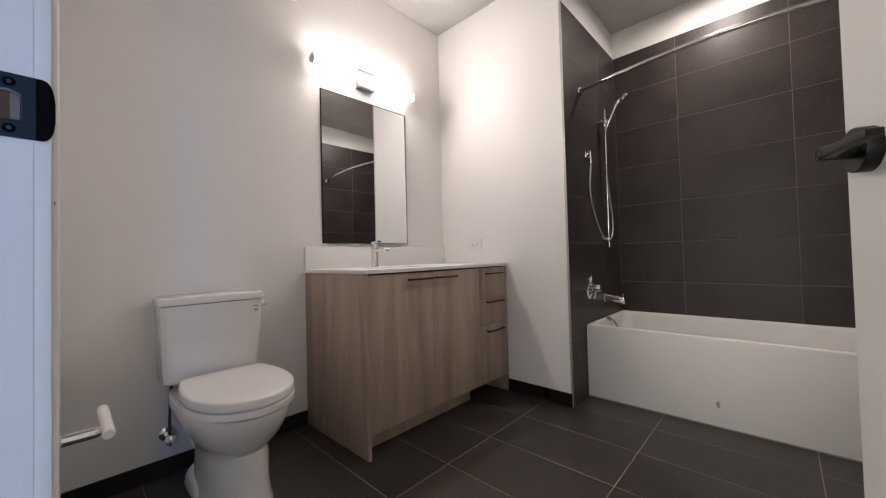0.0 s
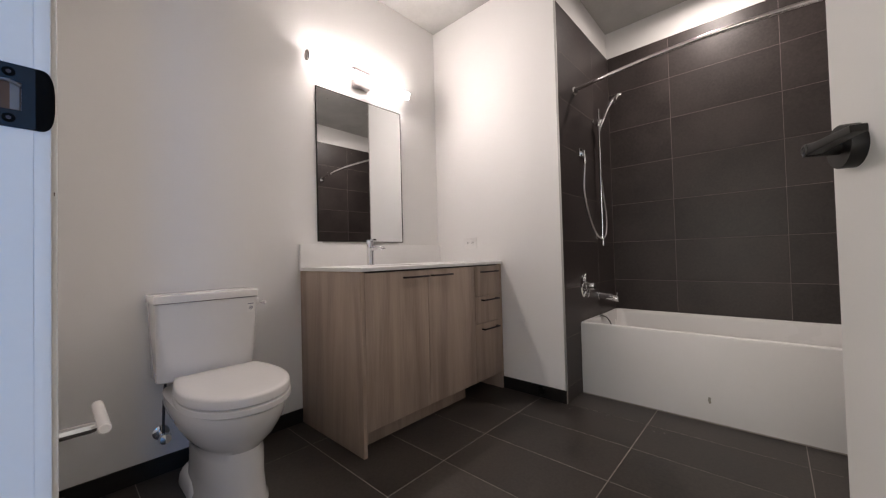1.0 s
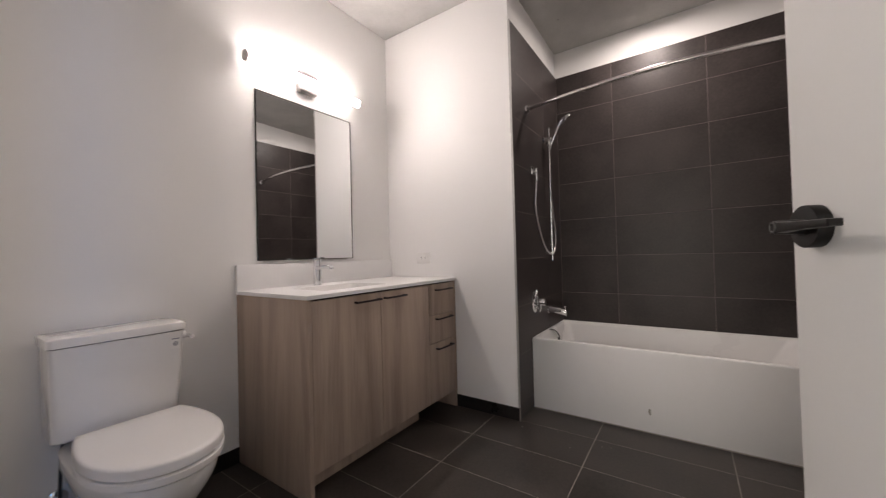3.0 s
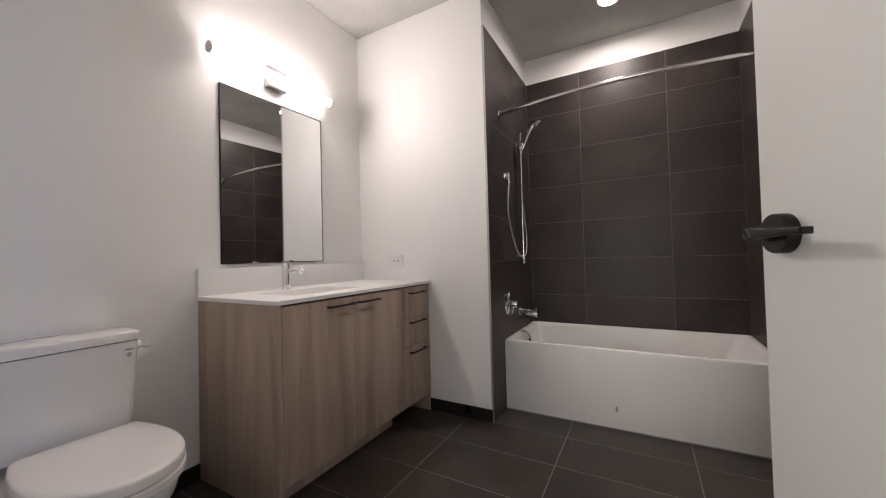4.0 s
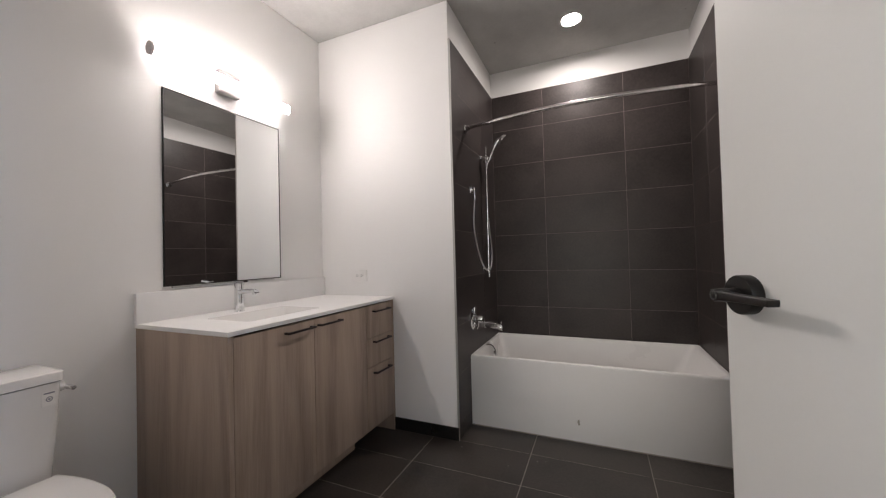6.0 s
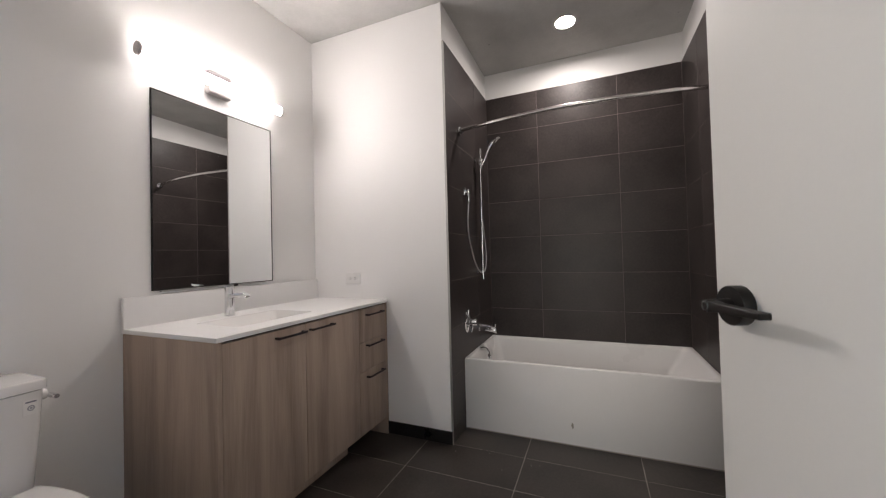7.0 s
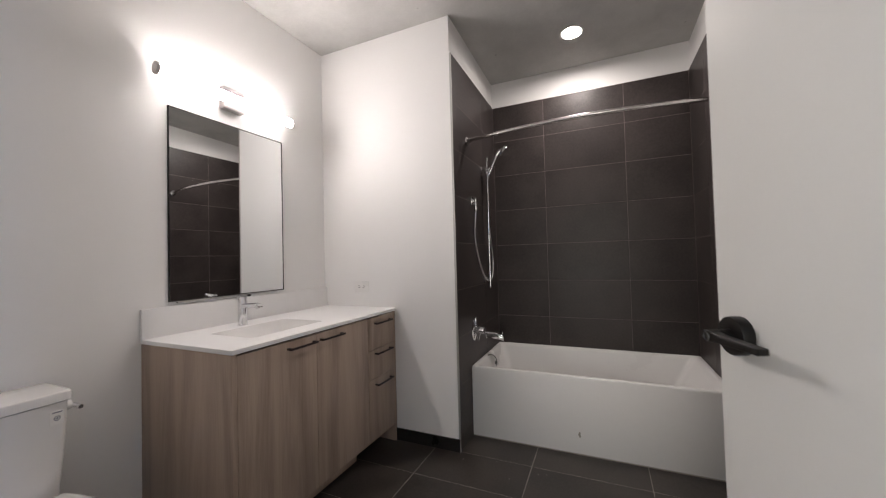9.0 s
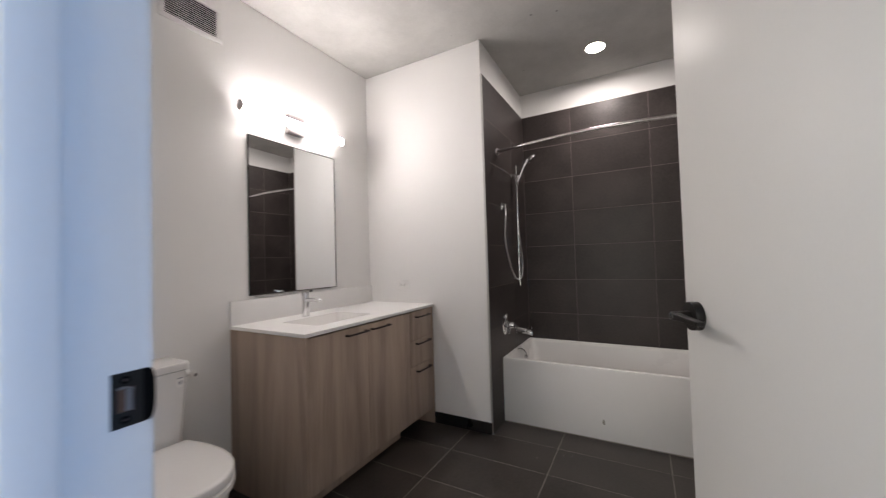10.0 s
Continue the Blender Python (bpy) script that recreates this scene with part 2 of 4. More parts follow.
def turned(profile, at, axis=(0, 0, 1), n=28, bm=None, cap=True):
    """A body of revolution: profile of (radius, height) along axis from at."""
    made = bmesh.new()
    q = Vector((0, 0, 1)).rotation_difference(Vector(axis))
    rings = []
    for r, h in profile:
        rings.append([made.verts.new(Vector(at) + q @ Vector((r * math.cos(2 * math.pi * k / n), r * math.sin(2 * math.pi * k / n), h))) for k in range(n)])
    for a, b in zip(rings, rings[1:]):
        for k in range(n):
            made.faces.new((a[k], a[(k + 1) % n], b[(k + 1) % n], b[k]))
    if cap:
        made.faces.new(rings[0][::-1])
        made.faces.new(rings[-1])
    return join(bm, made)


def loft(rings, closed_start=True, closed_end=True, bm=None):
    made = bmesh.new()
    vs = [[made.verts.new(p) for p in ring] for ring in rings]
    for a, b in zip(vs, vs[1:]):
        for k in range(len(a)):
            made.faces.new((a[k], a[(k + 1) % len(a)], b[(k + 1) % len(a)], b[k]))
    if closed_start:
        made.faces.new(vs[0][::-1])
    if closed_end:
        made.faces.new(vs[-1])
    return join(bm, made)


def rrect(x0, x1, y0, y1, r, z, n=6):
    """A rounded rectangle at height z, n + 1 points a corner."""
    pts = []
    for cx, cy, a in ((x1 - r, y1 - r, 0), (x0 + r, y1 - r, 90), (x0 + r, y0 + r, 180), (x1 - r, y0 + r, 270)):
        for k in range(n + 1):
            t = radians(a + 90 * k / n)
            pts.append((cx + r * math.cos(t), cy + r * math.sin(t), z))
    return pts


def spline(points, steps=8):
    """A smooth line through points (Catmull-Rom)."""
    p = [Vector(q) for q in points]
    p = [2 * p[0] - p[1]] + p + [2 * p[-1] - p[-2]]
    out = []
    for i in range(1, len(p) - 2):
        for k in range(steps):
            t = k / steps
            a, b, c, d = p[i - 1], p[i], p[i + 1], p[i + 2]
            out.append(0.5 * (2 * b + (c - a) * t + (2 * a - 5 * b + 4 * c - d) * t * t + (3 * b - a - 3 * c + d) * t ** 3))
    return out + [p[-2]]


def tube(points, radius, n=12, bm=None):
    """A round tube along points; radius is one number or one for each point."""
    pts = [Vector(q) for q in points]
    radii = radius if isinstance(radius, (list, tuple)) else [radius] * len(pts)
    rings, side = [], None
    for i, q in enumerate(pts):
        d = (pts[min(i + 1, len(pts) - 1)] - pts[max(i - 1, 0)]).normalized()
        if side is None:
            side = d.orthogonal().normalized()
        side = (side - d * side.dot(d)).normalized()
        up = d.cross(side)
        rings.append([q + radii[i] * (math.cos(2 * math.pi * k / n) * side + math.sin(2 * math.pi * k / n) * up) for k in range(n)])
    return loft(rings, bm=bm)


def structure(name, bm, mat, label="", smooth=None):
    return tagged(part(name, bm, mat, None, "", smooth), label, kind="structure")


# ---------------------------------------------------------------- plan, in metres
WX, EX = -2.02, 0.565          # west and east wall faces
SY, NY = 0.022, 3.212          # door wall and back wall faces
WING_Y, WING_X = 2.207, -0.951  # face and end of the solid wing wall
TILE_W, TILE_E, TILE_N = -0.938, 0.55, 3.197   # tile faces round the tub
TILE_TOP, ROW = 2.573, 0.3085
CEIL = 2.828
TUB_Y = 2.44
HINGE_X, HINGE_Y = 0.4495, 0.032
JAMB_W = -0.47

GAP_TOP = CEIL - 0.0035       # walls stop just short of the rough ceiling
wall_west = structure("wall_west", box(WX - 0.15, WX, -0.09, NY + 0.15, -0.1, GAP_TOP), PAINT, "smooth white painted wall")
wall_wing = structure("wall_wing", box(WX, WING_X, WING_Y, NY + 0.15, -0.1, GAP_TOP), PAINT, "white painted wing wall beside the bath")
wall_north = structure("wall_north", box(WING_X, EX, NY, NY + 0.15, -0.1, CEIL), PAINT, "white wall above charcoal tiles")
wall_east = structure("wall_east", box(EX, EX + 0.15, -0.09, NY + 0.15, -0.1, CEIL), PAINT, "white wall, tiled in charcoal at the bath")
structure("ceiling_joint_west", box(WX - 0.14, WX - 0.004, -0.08, NY + 0.14, GAP_TOP, CEIL), PLASTER)
structure("ceiling_joint_wing", box(WX - 0.004, WING_X - 0.004, WING_Y + 0.004, NY + 0.14, GAP_TOP, CEIL), PLASTER)
bm = box(WX, JAMB_W - 0.02, -0.09, SY, -0.1, CEIL)
box(HINGE_X + 0.022, EX, -0.09, SY, -0.1, CEIL, bm=bm)
box(JAMB_W - 0.02, HINGE_X + 0.022, -0.09, SY, 2.115, CEIL, bm=bm)
wall_south = structure("wall_south", bm, PAINT, "white painted wall with the doorway")
LIGHT_X, LIGHT_Y = -0.225, 2.750
SLOPE = 0.030                  # the slab dips towards the back of the bath


def slab_z(y):
    return CEIL - SLOPE * max(0.0, y - WING_Y)


LIGHT_Z = slab_z(LIGHT_Y)
LIGHT_UP = (0, SLOPE, 1)


def hole(lift, r=0.072, n=9):
    pts = [(LIGHT_X + r * math.cos(radians(a + 90 * k / n)), LIGHT_Y + r * math.sin(radians(a + 90 * k / n))) for a in (0, 90, 180, 270) for k in range(n + 1)]
    return [(x, y, slab_z(y) + lift) for x, y in pts]


over_bath = rrect(WX - 0.15, EX + 0.15, WING_Y, NY + 0.15, 0.001, 0, 9)
bm = loft([[(x, y, CEIL + 0.15) for x, y, z in over_bath], [(x, y, slab_z(y)) for x, y, z in over_bath], hole(0.0), hole(0.05)])
box(WX - 0.15, EX + 0.15, -0.09, WING_Y, CEIL, CEIL + 0.15, bm=bm)
structure("ceiling", bm, CONCRETE, "bare stained concrete ceiling with pits")
floor = structure("floor", box(WX, EX, -0.09, NY, -0.1, -0.0008), GROUT, "charcoal rectangular floor tiles with grey grout")

# the hall outside the door
structure("hall_floor", box(-1.9, 2.0, -2.4, -0.09, -0.1, 0.0), HALLFLOOR)
structure("hall_ceiling", box(-1.9, 2.0, -2.4, -0.09, 2.6, 2.7), PAINT)
structure("hall_wall_west", box(-2.0, -1.9, -2.4, -0.09, -0.1, 2.7), PAINT)
# south wall is unseen; its opening is added for the fill lamp
bm = box(-2.0, -1.01, -2.5, -2.4, -0.1, 2.7)
box(0.71, 2.1, -2.5, -2.4, -0.1, 2.7, bm=bm)
box(-1.01, 0.71, -2.5, -2.4, -0.1, 0.24, bm=bm)
box(-1.01, 0.71, -2.5, -2.4, 2.26, 2.7, bm=bm)
structure("hall_wall_south", bm, PAINT)
bm = box(2.0, 2.1, -2.4, -0.64, -0.1, 2.7)
box(2.0, 2.1, -0.64, -0.16, -0.1, 0.20, bm=bm)
box(2.0, 2.1, -0.64, -0.16, 2.30, 2.7, bm=bm)
box(2.0, 2.1, -0.16, -0.09, -0.1, 2.7, bm=bm)
structure("hall_wall_east", bm, PAINT)
structure("hall_wall_north", box(EX + 0.15, 2.1, -0.09, 0.01, -0.1, 2.7), PAINT)

# ---------------------------------------------------------------- doorway
door_frame = thing("door_1", "white painted door frame with a black strike plate", "door frame", (JAMB_W, SY, 0), kind="structure")
part("jamb", box(JAMB_W - 0.019, JAMB_W, -0.10, 0.01745, 0, 2.112), TRIMPAINT, door_frame, smooth=40)
part("jamb_edge", box(JAMB_W - 0.019, JAMB_W - 0.0004, 0.0175, 0.0285, 0, 2.112, 0.0002), TRIMPAINT, door_frame, smooth=40)
part("door_stop", box(JAMB_W + 0.0002, JAMB_W + 0.011, -0.085, -0.048, 0, 2.10, 0.002), TRIMPAINT, door_frame, smooth=40)
part("casing", box(JAMB_W - 0.075, JAMB_W - 0.0195, SY + 0.0005, 0.033, 0, 2.17, 0.002), TRIMPAINT, door_frame, smooth=40)
part("jamb", box(HINGE_X + 0.003, HINGE_X + 0.0215, -0.10, 0.031, 0, 2.112, 0.0015), TRIMPAINT, door_frame, smooth=40)
part("head_jamb", box(JAMB_W, HINGE_X + 0.003, -0.10, 0.031, 2.096, 2.1145, 0.0015), TRIMPAINT, door_frame, smooth=40)
part("casing", box(HINGE_X + 0.022, HINGE_X + 0.08, SY + 0.0005, 0.036, 0, 2.17, 0.002), TRIMPAINT, door_frame, smooth=40)
part("casing", box(JAMB_W - 0.0195, HINGE_X + 0.022, SY + 0.0005, 0.036, 2.115, 2.17, 0.002), TRIMPAINT, door_frame, smooth=40)

part("nail_hole", box(JAMB_W - 0.0198, JAMB_W - 0.0192, 0.0303, 0.0310, 1.014, 1.0175), POCKETWOOD, door_frame)


def strike_plate():
    """A plate with a curled lip, a latch hole and two screws, let into the jamb."""
    z0, z1, x = 1.071, 1.129, JAMB_W + 0.0012
    bm = bmesh.new()
    # flat part as a frame round the hole
    for a, b, c, d in ((-0.009, 0.019, z0, z0 + 0.016), (-0.009, 0.019, z1 - 0.016, z1), (-0.009, -0.004, z0 + 0.016, z1 - 0.016), (0.0105, 0.019, z0 + 0.016, z1 - 0.016)):
        box(JAMB_W - 0.0005, x, a, b, c, d, bm=bm)
    p = part("strike_plate", bm, PLATEBLACK, door_frame, "black strike plate with a curled lip", smooth=50)
    # curled lip with a rounded end
    rings = []
    for k in range(19):
        f = k / 18
        bow = max(0.0, (f - 0.22) / 0.78) * 0.985
        px, py, hh = x - 0.0030 * f ** 4, 0.019 + 0.0125 * f, (z1 - z0) / 2 * (1 - bow ** 2.7) ** (1 / 2.7)
        zm = (z0 + z1) / 2
        rings.append([(px, py, zm - hh), (px, py, zm + hh), (px - 0.0018, py - 0.0006, zm + hh), (px - 0.0018, py - 0.0006, zm - hh)])
    part("plate_lip", loft(rings), DEEPBLACK, p, "matte black curled lip", smooth=50)
    # flush on the solid jamb; darkened colours give the depth of a hole
    part("latch_pocket", box(JAMB_W - 0.0185, JAMB_W + 0.0003, -0.0039, 0.0104, z0 + 0.0161, z1 - 0.0161), POCKETWOOD, p, "bare wood pocket with recess shade in its colour")
    part("latch_tab", box(JAMB_W - 0.0002, JAMB_W + 0.0007, 0.0036, 0.0094, z0 + 0.0165, z1 - 0.0175, 0.0002), LATCHGREY, p)
    part("latch_tongue", tube(spline([(JAMB_W + 0.0008, -0.0036, z1 - 0.0165), (JAMB_W + 0.0014, 0.0030, z1 - 0.0160), (JAMB_W + 0.0010, 0.0100, z1 - 0.0195)]), 0.0014, 8), LATCHGREY, p, smooth=60)
    for z in (z0 + 0.008, z1 - 0.008):
        part("screw", turned([(0.0042, 0), (0.0042, 0.0006), (0.0025, 0.0009)], (x, 0.003, z), (1, 0, 0), 14), DEEPBLACK, p, smooth=40)
        part("screw_socket", turned([(0.0018, 0), (0.0018, 0.0003)], (x + 0.0009, 0.003, z), (1, 0, 0), 6), BRONZE, p)


strike_plate()

# ---------------------------------------------------------------- the door leaf, open into the room
LEAF = 0.9185
S, C = 0.325, 0.9457
U = Vector((-S, C, 0))           # from the hinge to the free edge
N = Vector((-C, -S, 0))          # out of the face towards the toilet
HINGE = Vector((HINGE_X, HINGE_Y, 0))


def leaf_place(u, n, z):
    return HINGE + U * u + N * n + Vector((0, 0, z))


def leaf_box(u0, u1, n0, n1, z0, z1, bevel=0.0, bm=None):
    made = box(u0, u1, n0, n1, z0, z1, bevel)
    for v in made.verts:
        v.co = leaf_place(v.co.x, v.co.y, v.co.z)
    return join(bm, made)


door = thing("door_leaf", "white flush door standing open, with black lever handle", "door", (HINGE_X, HINGE_Y, 0))
part("leaf", leaf_box(0.004, LEAF, 0.0, 0.044, 0.012, 2.09, 0.0015), DOORPAINT, door, smooth=40)
HZ = 1.0925
HU = LEAF - 0.056
face = leaf_place(HU, 0.044, HZ)
handle = part("rosette", turned([(0.0325, 0.0), (0.0325, 0.017), (0.0315, 0.0185), (0.0, 0.0186)], face, N, 40, cap=False), BLACK, door, "round matte black rosette", smooth=35)
part("neck", turned([(0.0120, 0.018), (0.0115, 0.030), (0.0105, 0.054), (0.0095, 0.057), (0.0045, 0.057), (0.004, 0.054), (0.0, 0.054)], face, N, 24, cap=False), BLACK, handle, smooth=35)
rings = []
for u, h, d0, d1 in ((0.0105, 0.0080, 0.041, 0.0550), (0.009, 0.0092, 0.039, 0.0565), (0.0, 0.0095, 0.038, 0.0570), (-0.028, 0.0068, 0.038, 0.0560), (-0.080, 0.0055, 0.0385, 0.0560), (-0.1065, 0.0052, 0.0385, 0.0560), (-0.1085, 0.0040, 0.0400, 0.0545)):
    loop = []
    for k in range(24):
        t = 2 * math.pi * k / 24
        ca, sa = math.cos(t), math.sin(t)
        ca, sa = math.copysign(abs(ca) ** 0.25, ca), math.copysign(abs(sa) ** 0.25, sa)
        loop.append(leaf_place(HU + u, 0.044 + (d0 + d1) / 2 + ca * (d1 - d0) / 2, HZ + sa * h))
    rings.append(loop)
part("lever", loft(rings), BLACK, handle, smooth=35)
part("neck_ring", turned([(0.0055, 0.0568), (0.0062, 0.0584), (0.0078, 0.0584), (0.0085, 0.0568)], face, N, 24, cap=False), RINGGREY, handle, "grey ring round the neck end", smooth=35)
part("set_screw", turned([(0.002, 0), (0.002, 0.0006)], leaf_place(HU - 0.0112, 0.044 + 0.034, HZ), -U, 10), NICKEL, handle)
# the handle on the far face
back_face = leaf_place(HU, 0.0, HZ)
far = part("rosette", turned([(0.0325, 0.0), (0.0325, 0.017), (0.0315, 0.0185), (0.0, 0.0186)], back_face, -N, 32, cap=False), BLACK, door, smooth=35)
part("lever", leaf_box(HU - 0.115, HU + 0.012, -0.066, -0.050, HZ - 0.007, HZ + 0.007, 0.003), BLACK, far, smooth=35)
part("neck", turned([(0.0115, 0.018), (0.0105, 0.055)], back_face, -N, 20), BLACK, far, smooth=35)
for z in (0.25, 1.05, 1.85):
    part("hinge", turned([(0.006, 0), (0.006, 0.09)], (HINGE_X + 0.002, HINGE_Y + 0.007, z), (0, 0, 1), 14), BLACK, door, smooth=35)

# ---------------------------------------------------------------- bath
tub = thing("bathtub", "white alcove bathtub with a plain apron and grey smudge", "bathtub", (-0.19, TUB_Y, 0))
TX0, TX1, TY1 = TILE_W + 0.002, TILE_E - 0.002, TILE_N - 0.002
RIM = 0.478


def tub_shell():
    n = 8
    y0 = TUB_Y + 0.004
    rings = [
        rrect(TX0, TX1, y0 + 0.018, TY1, 0.006, 0.30, n),
        rrect(TX0, TX1, y0 + 0.004, TY1, 0.006, RIM - 0.026, n),
        rrect(TX0, TX1, y0 + 0.0015, TY1, 0.007, RIM - 0.022, n),
        rrect(TX0, TX1, y0 + 0.0, TY1, 0.007, RIM - 0.014, n),
        rrect(TX0 + 0.001, TX1 - 0.001, y0 + 0.001, TY1 - 0.001, 0.008, RIM - 0.006, n),
        rrect(TX0 + 0.002, TX1 - 0.002, y0 + 0.005, TY1 - 0.002, 0.009, RIM - 0.001, n),
        rrect(TX0 + 0.004, TX1 - 0.004, y0 + 0.010, TY1 - 0.004, 0.012, RIM, n),
        rrect(TX0 + 0.022, TX1 - 0.026, y0 + 0.022, TY1 - 0.020, 0.035, RIM - 0.001, n),
        rrect(TX0 + 0.028, TX1 - 0.034, y0 + 0.028, TY1 - 0.026, 0.040, RIM - 0.006, n),
        rrect(TX0 + 0.034, TX1 - 0.050, y0 + 0.034, TY1 - 0.032, 0.045, RIM - 0.030, n),
        rrect(TX0 + 0.065, TX1 - 0.150, y0 + 0.058, TY1 - 0.058, 0.070, 0.22, n),
        rrect(TX0 + 0.095, TX1 - 0.215, y0 + 0.090, TY1 - 0.085, 0.090, 0.115, n),
        rrect(TX0 + 0.160, TX1 - 0.290, y0 + 0.150, TY1 - 0.145, 0.110, 0.085, n),
    ]
    return loft(rings, closed_start=False)


part("basin", tub_shell(), ACRYLIC, tub, smooth=48)
part("apron", box(TX0, TX1, TUB_Y + 0.0032, TUB_Y + 0.022, 0.0, RIM - 0.013, 0.002), APRON, tub, smooth=40)
part("caulk_line", box(TX0, TX1, TUB_Y + 0.0002, TUB_Y + 0.0030, 0.0002, 0.007, 0.001), GROUT, tub)
over = part("overflow", turned([(0.024, 0.0), (0.024, 0.006), (0.019, 0.010), (0.0, 0.011)], (TX0 + 0.0420, 2.885, 0.372), (1, 0, 0.12), 28, cap=False), CHROME, tub, "chrome overflow cover", smooth=35)
# added tube; its dark grey imitates the tiles reflected in the chrome cover
part("overflow_lever", tube(spline([(TX0 + 0.031, 2.730, 0.4795), (TX0 + 0.040, 2.765, 0.476), (TX0 + 0.044, 2.835, 0.452), (TX0 + 0.049, 2.888, 0.412), (TX0 + 0.054, 2.895, 0.380)]), 0.0042, 10), LATCHGREY, over, smooth=60)
part("overflow_knob", turned([(0.007, 0.0), (0.011, 0.004), (0.011, 0.014), (0.0, 0.018)], (TX0 + 0.052, 2.893, 0.368), (1, 0, 0.12), 18, cap=False), CHROME, over, smooth=35)
part("drain", turned([(0.034, 0.0), (0.034, 0.003), (0.02, 0.005), (0.0, 0.005)], (TX0 + 0.30, 2.81, 0.0855), (0, 0, 1), 24, cap=False), CHROME, tub, smooth=35)
bm = bmesh.new()
rings = []
for k, (px, w, z) in enumerate(((0, 0.003, 0.104), (0.002, 0.006, 0.110), (-0.002, 0.007, 0.122), (0.001, 0.006, 0.132), (-0.003, 0.004, 0.138))):
    rings.append([(-0.243 + px - w, TUB_Y + 0.0034, z), (-0.243 + px + w, TUB_Y + 0.0034, z + 0.001), (-0.243 + px + w * 0.8, TUB_Y + 0.0020, z + 0.001), (-0.243 + px - w * 0.8, TUB_Y + 0.0020, z)])
part("tape_residue", loft(rings, bm=bm), MARK, tub, "grey smudge of tape residue")

# ---------------------------------------------------------------- bath fittings
BY = 2.80
rod = thing("shower_curtain_rod", "curved chrome shower curtain rod over the bath", "curtain rod", (TILE_W, 2.44, 2.06))
pts = [(TILE_W + (TILE_E - TILE_W) * k / 40, 0, 2.062 - 0.012 * k / 40) for k in range(41)]
pts = [(x, 2.462 - 0.050 * (x - TILE_W) / (TILE_E - TILE_W) - 0.107 * math.sin(math.pi * (x - TILE_W) / (TILE_E - TILE_W)) ** 0.9, z) for x, _, z in pts]
part("rod", tube(pts, 0.0125, 16), SATINCHROME, rod, smooth=60)
for (x, y, z), d in ((pts[0], 1), (pts[-1], -1)):
    part("flange", turned([(0.028, 0.0005), (0.028, 0.008), (0.018, 0.012), (0.017, 0.030), (0.013, 0.032)], (x, y, z), (d, -0.15, 0), 24), CHROME, rod, smooth=35)

shower = thing("hand_shower", "chrome hand shower on a slide bar with hose", "shower", (TILE_W, BY, 1.0))
BX = TILE_W + 0.048
part("slide_bar", tube([(BX, BY, 0.998), (BX, BY, 1.5), (BX, BY, 2.02)], 0.0095, 16), CHROME, shower, smooth=60)
for z in (1.935, 1.06):
    part("bar_bracket", tube([(TILE_W + 0.0005, BY, z), (TILE_W + 0.008, BY, z), (TILE_W + 0.009, BY, z), (BX, BY, z)], [0.021, 0.021, 0.012, 0.012], 16), CHROME, shower, smooth=35)
slider = part("slider", turned([(0.019, -0.026), (0.021, -0.02), (0.021, 0.02), (0.019, 0.026)], (BX + 0.004, BY, 1.915), (0.5, 0, 1), 20), CHROME, shower, smooth=35)
part("slider_knob", turned([(0.013, 0.0), (0.013, 0.022), (0.010, 0.025)], (BX, BY - 0.012, 1.913), (0, -1, 0), 18), CHROME, slider, smooth=35)
wand = spline([(BX + 0.012, BY, 1.885), (BX + 0.035, BY, 1.93), (BX + 0.066, BY + 0.002, 2.0), (BX + 0.095, BY + 0.004, 2.048), (BX + 0.115, BY + 0.005, 2.066)])
part("wand", tube(wand, [0.011 + 0.006 * k / (len(wand) - 1) for k in range(len(wand))], 16), CHROME, shower, smooth=60)
part("spray_head", turned([(0.0, -0.020), (0.020, -0.018), (0.037, -0.006), (0.042, 0.006), (0.040, 0.014), (0.033, 0.016), (0.0, 0.016)], (BX + 0.133, BY + 0.006, 2.062), (0.75, 0.05, -0.66), 30, cap=False), CHROME, shower, smooth=40)
part("hose", tube(spline([(BX + 0.012, BY, 1.888), (BX - 0.004, BY + 0.016, 1.80), (BX - 0.004, BY + 0.018, 1.55), (BX + 0.0, BY + 0.045, 1.38), (BX + 0.0, BY + 0.095, 1.22),
                          (BX, BY + 0.085, 1.11), (BX, BY + 0.03, 1.055), (BX - 0.015, BY - 0.035, 1.058), (BX - 0.03, BY - 0.105, 1.135), (BX - 0.034, BY - 0.195, 1.27),
                          (BX - 0.034, BY - 0.24, 1.40), (BX - 0.02, BY - 0.25, 1.575)], 10), 0.0058, 12), HOSE, shower, smooth=60)
elbow = part("wall_elbow", box(TILE_W + 0.0005, TILE_W + 0.010, BY - 0.288, BY - 0.230, 1.616, 1.674, 0.003), CHROME, shower, "square chrome wall elbow", smooth=35)
part("elbow_block", box(TILE_W + 0.0095, TILE_W + 0.040, BY - 0.272, BY - 0.238, 1.632, 1.662, 0.004), CHROME, elbow, smooth=35)
part("elbow_outlet", turned([(0.0095, 0.0), (0.0095, 0.026), (0.0115, 0.027), (0.0115, 0.050), (0.0085, 0.062)], (TILE_W + 0.029, BY - 0.252, 1.6325), (0, 0, -1), 18), CHROME, elbow, smooth=35)

VY, VZ = 2.515, 0.715
tap = thing("bath_mixer", "chrome bath mixer valve with lever on dark tiles", "faucet", (TILE_W, VY, VZ))
bm = turned([(0.076, 0.0005), (0.076, 0.005), (0.071, 0.008), (0.045, 0.012), (0.0, 0.013)], (TILE_W, VY, VZ), (1, 0, 0), 36, cap=False)
for v in bm.verts:
    v.co.y = VY + (v.co.y - VY) * 0.72
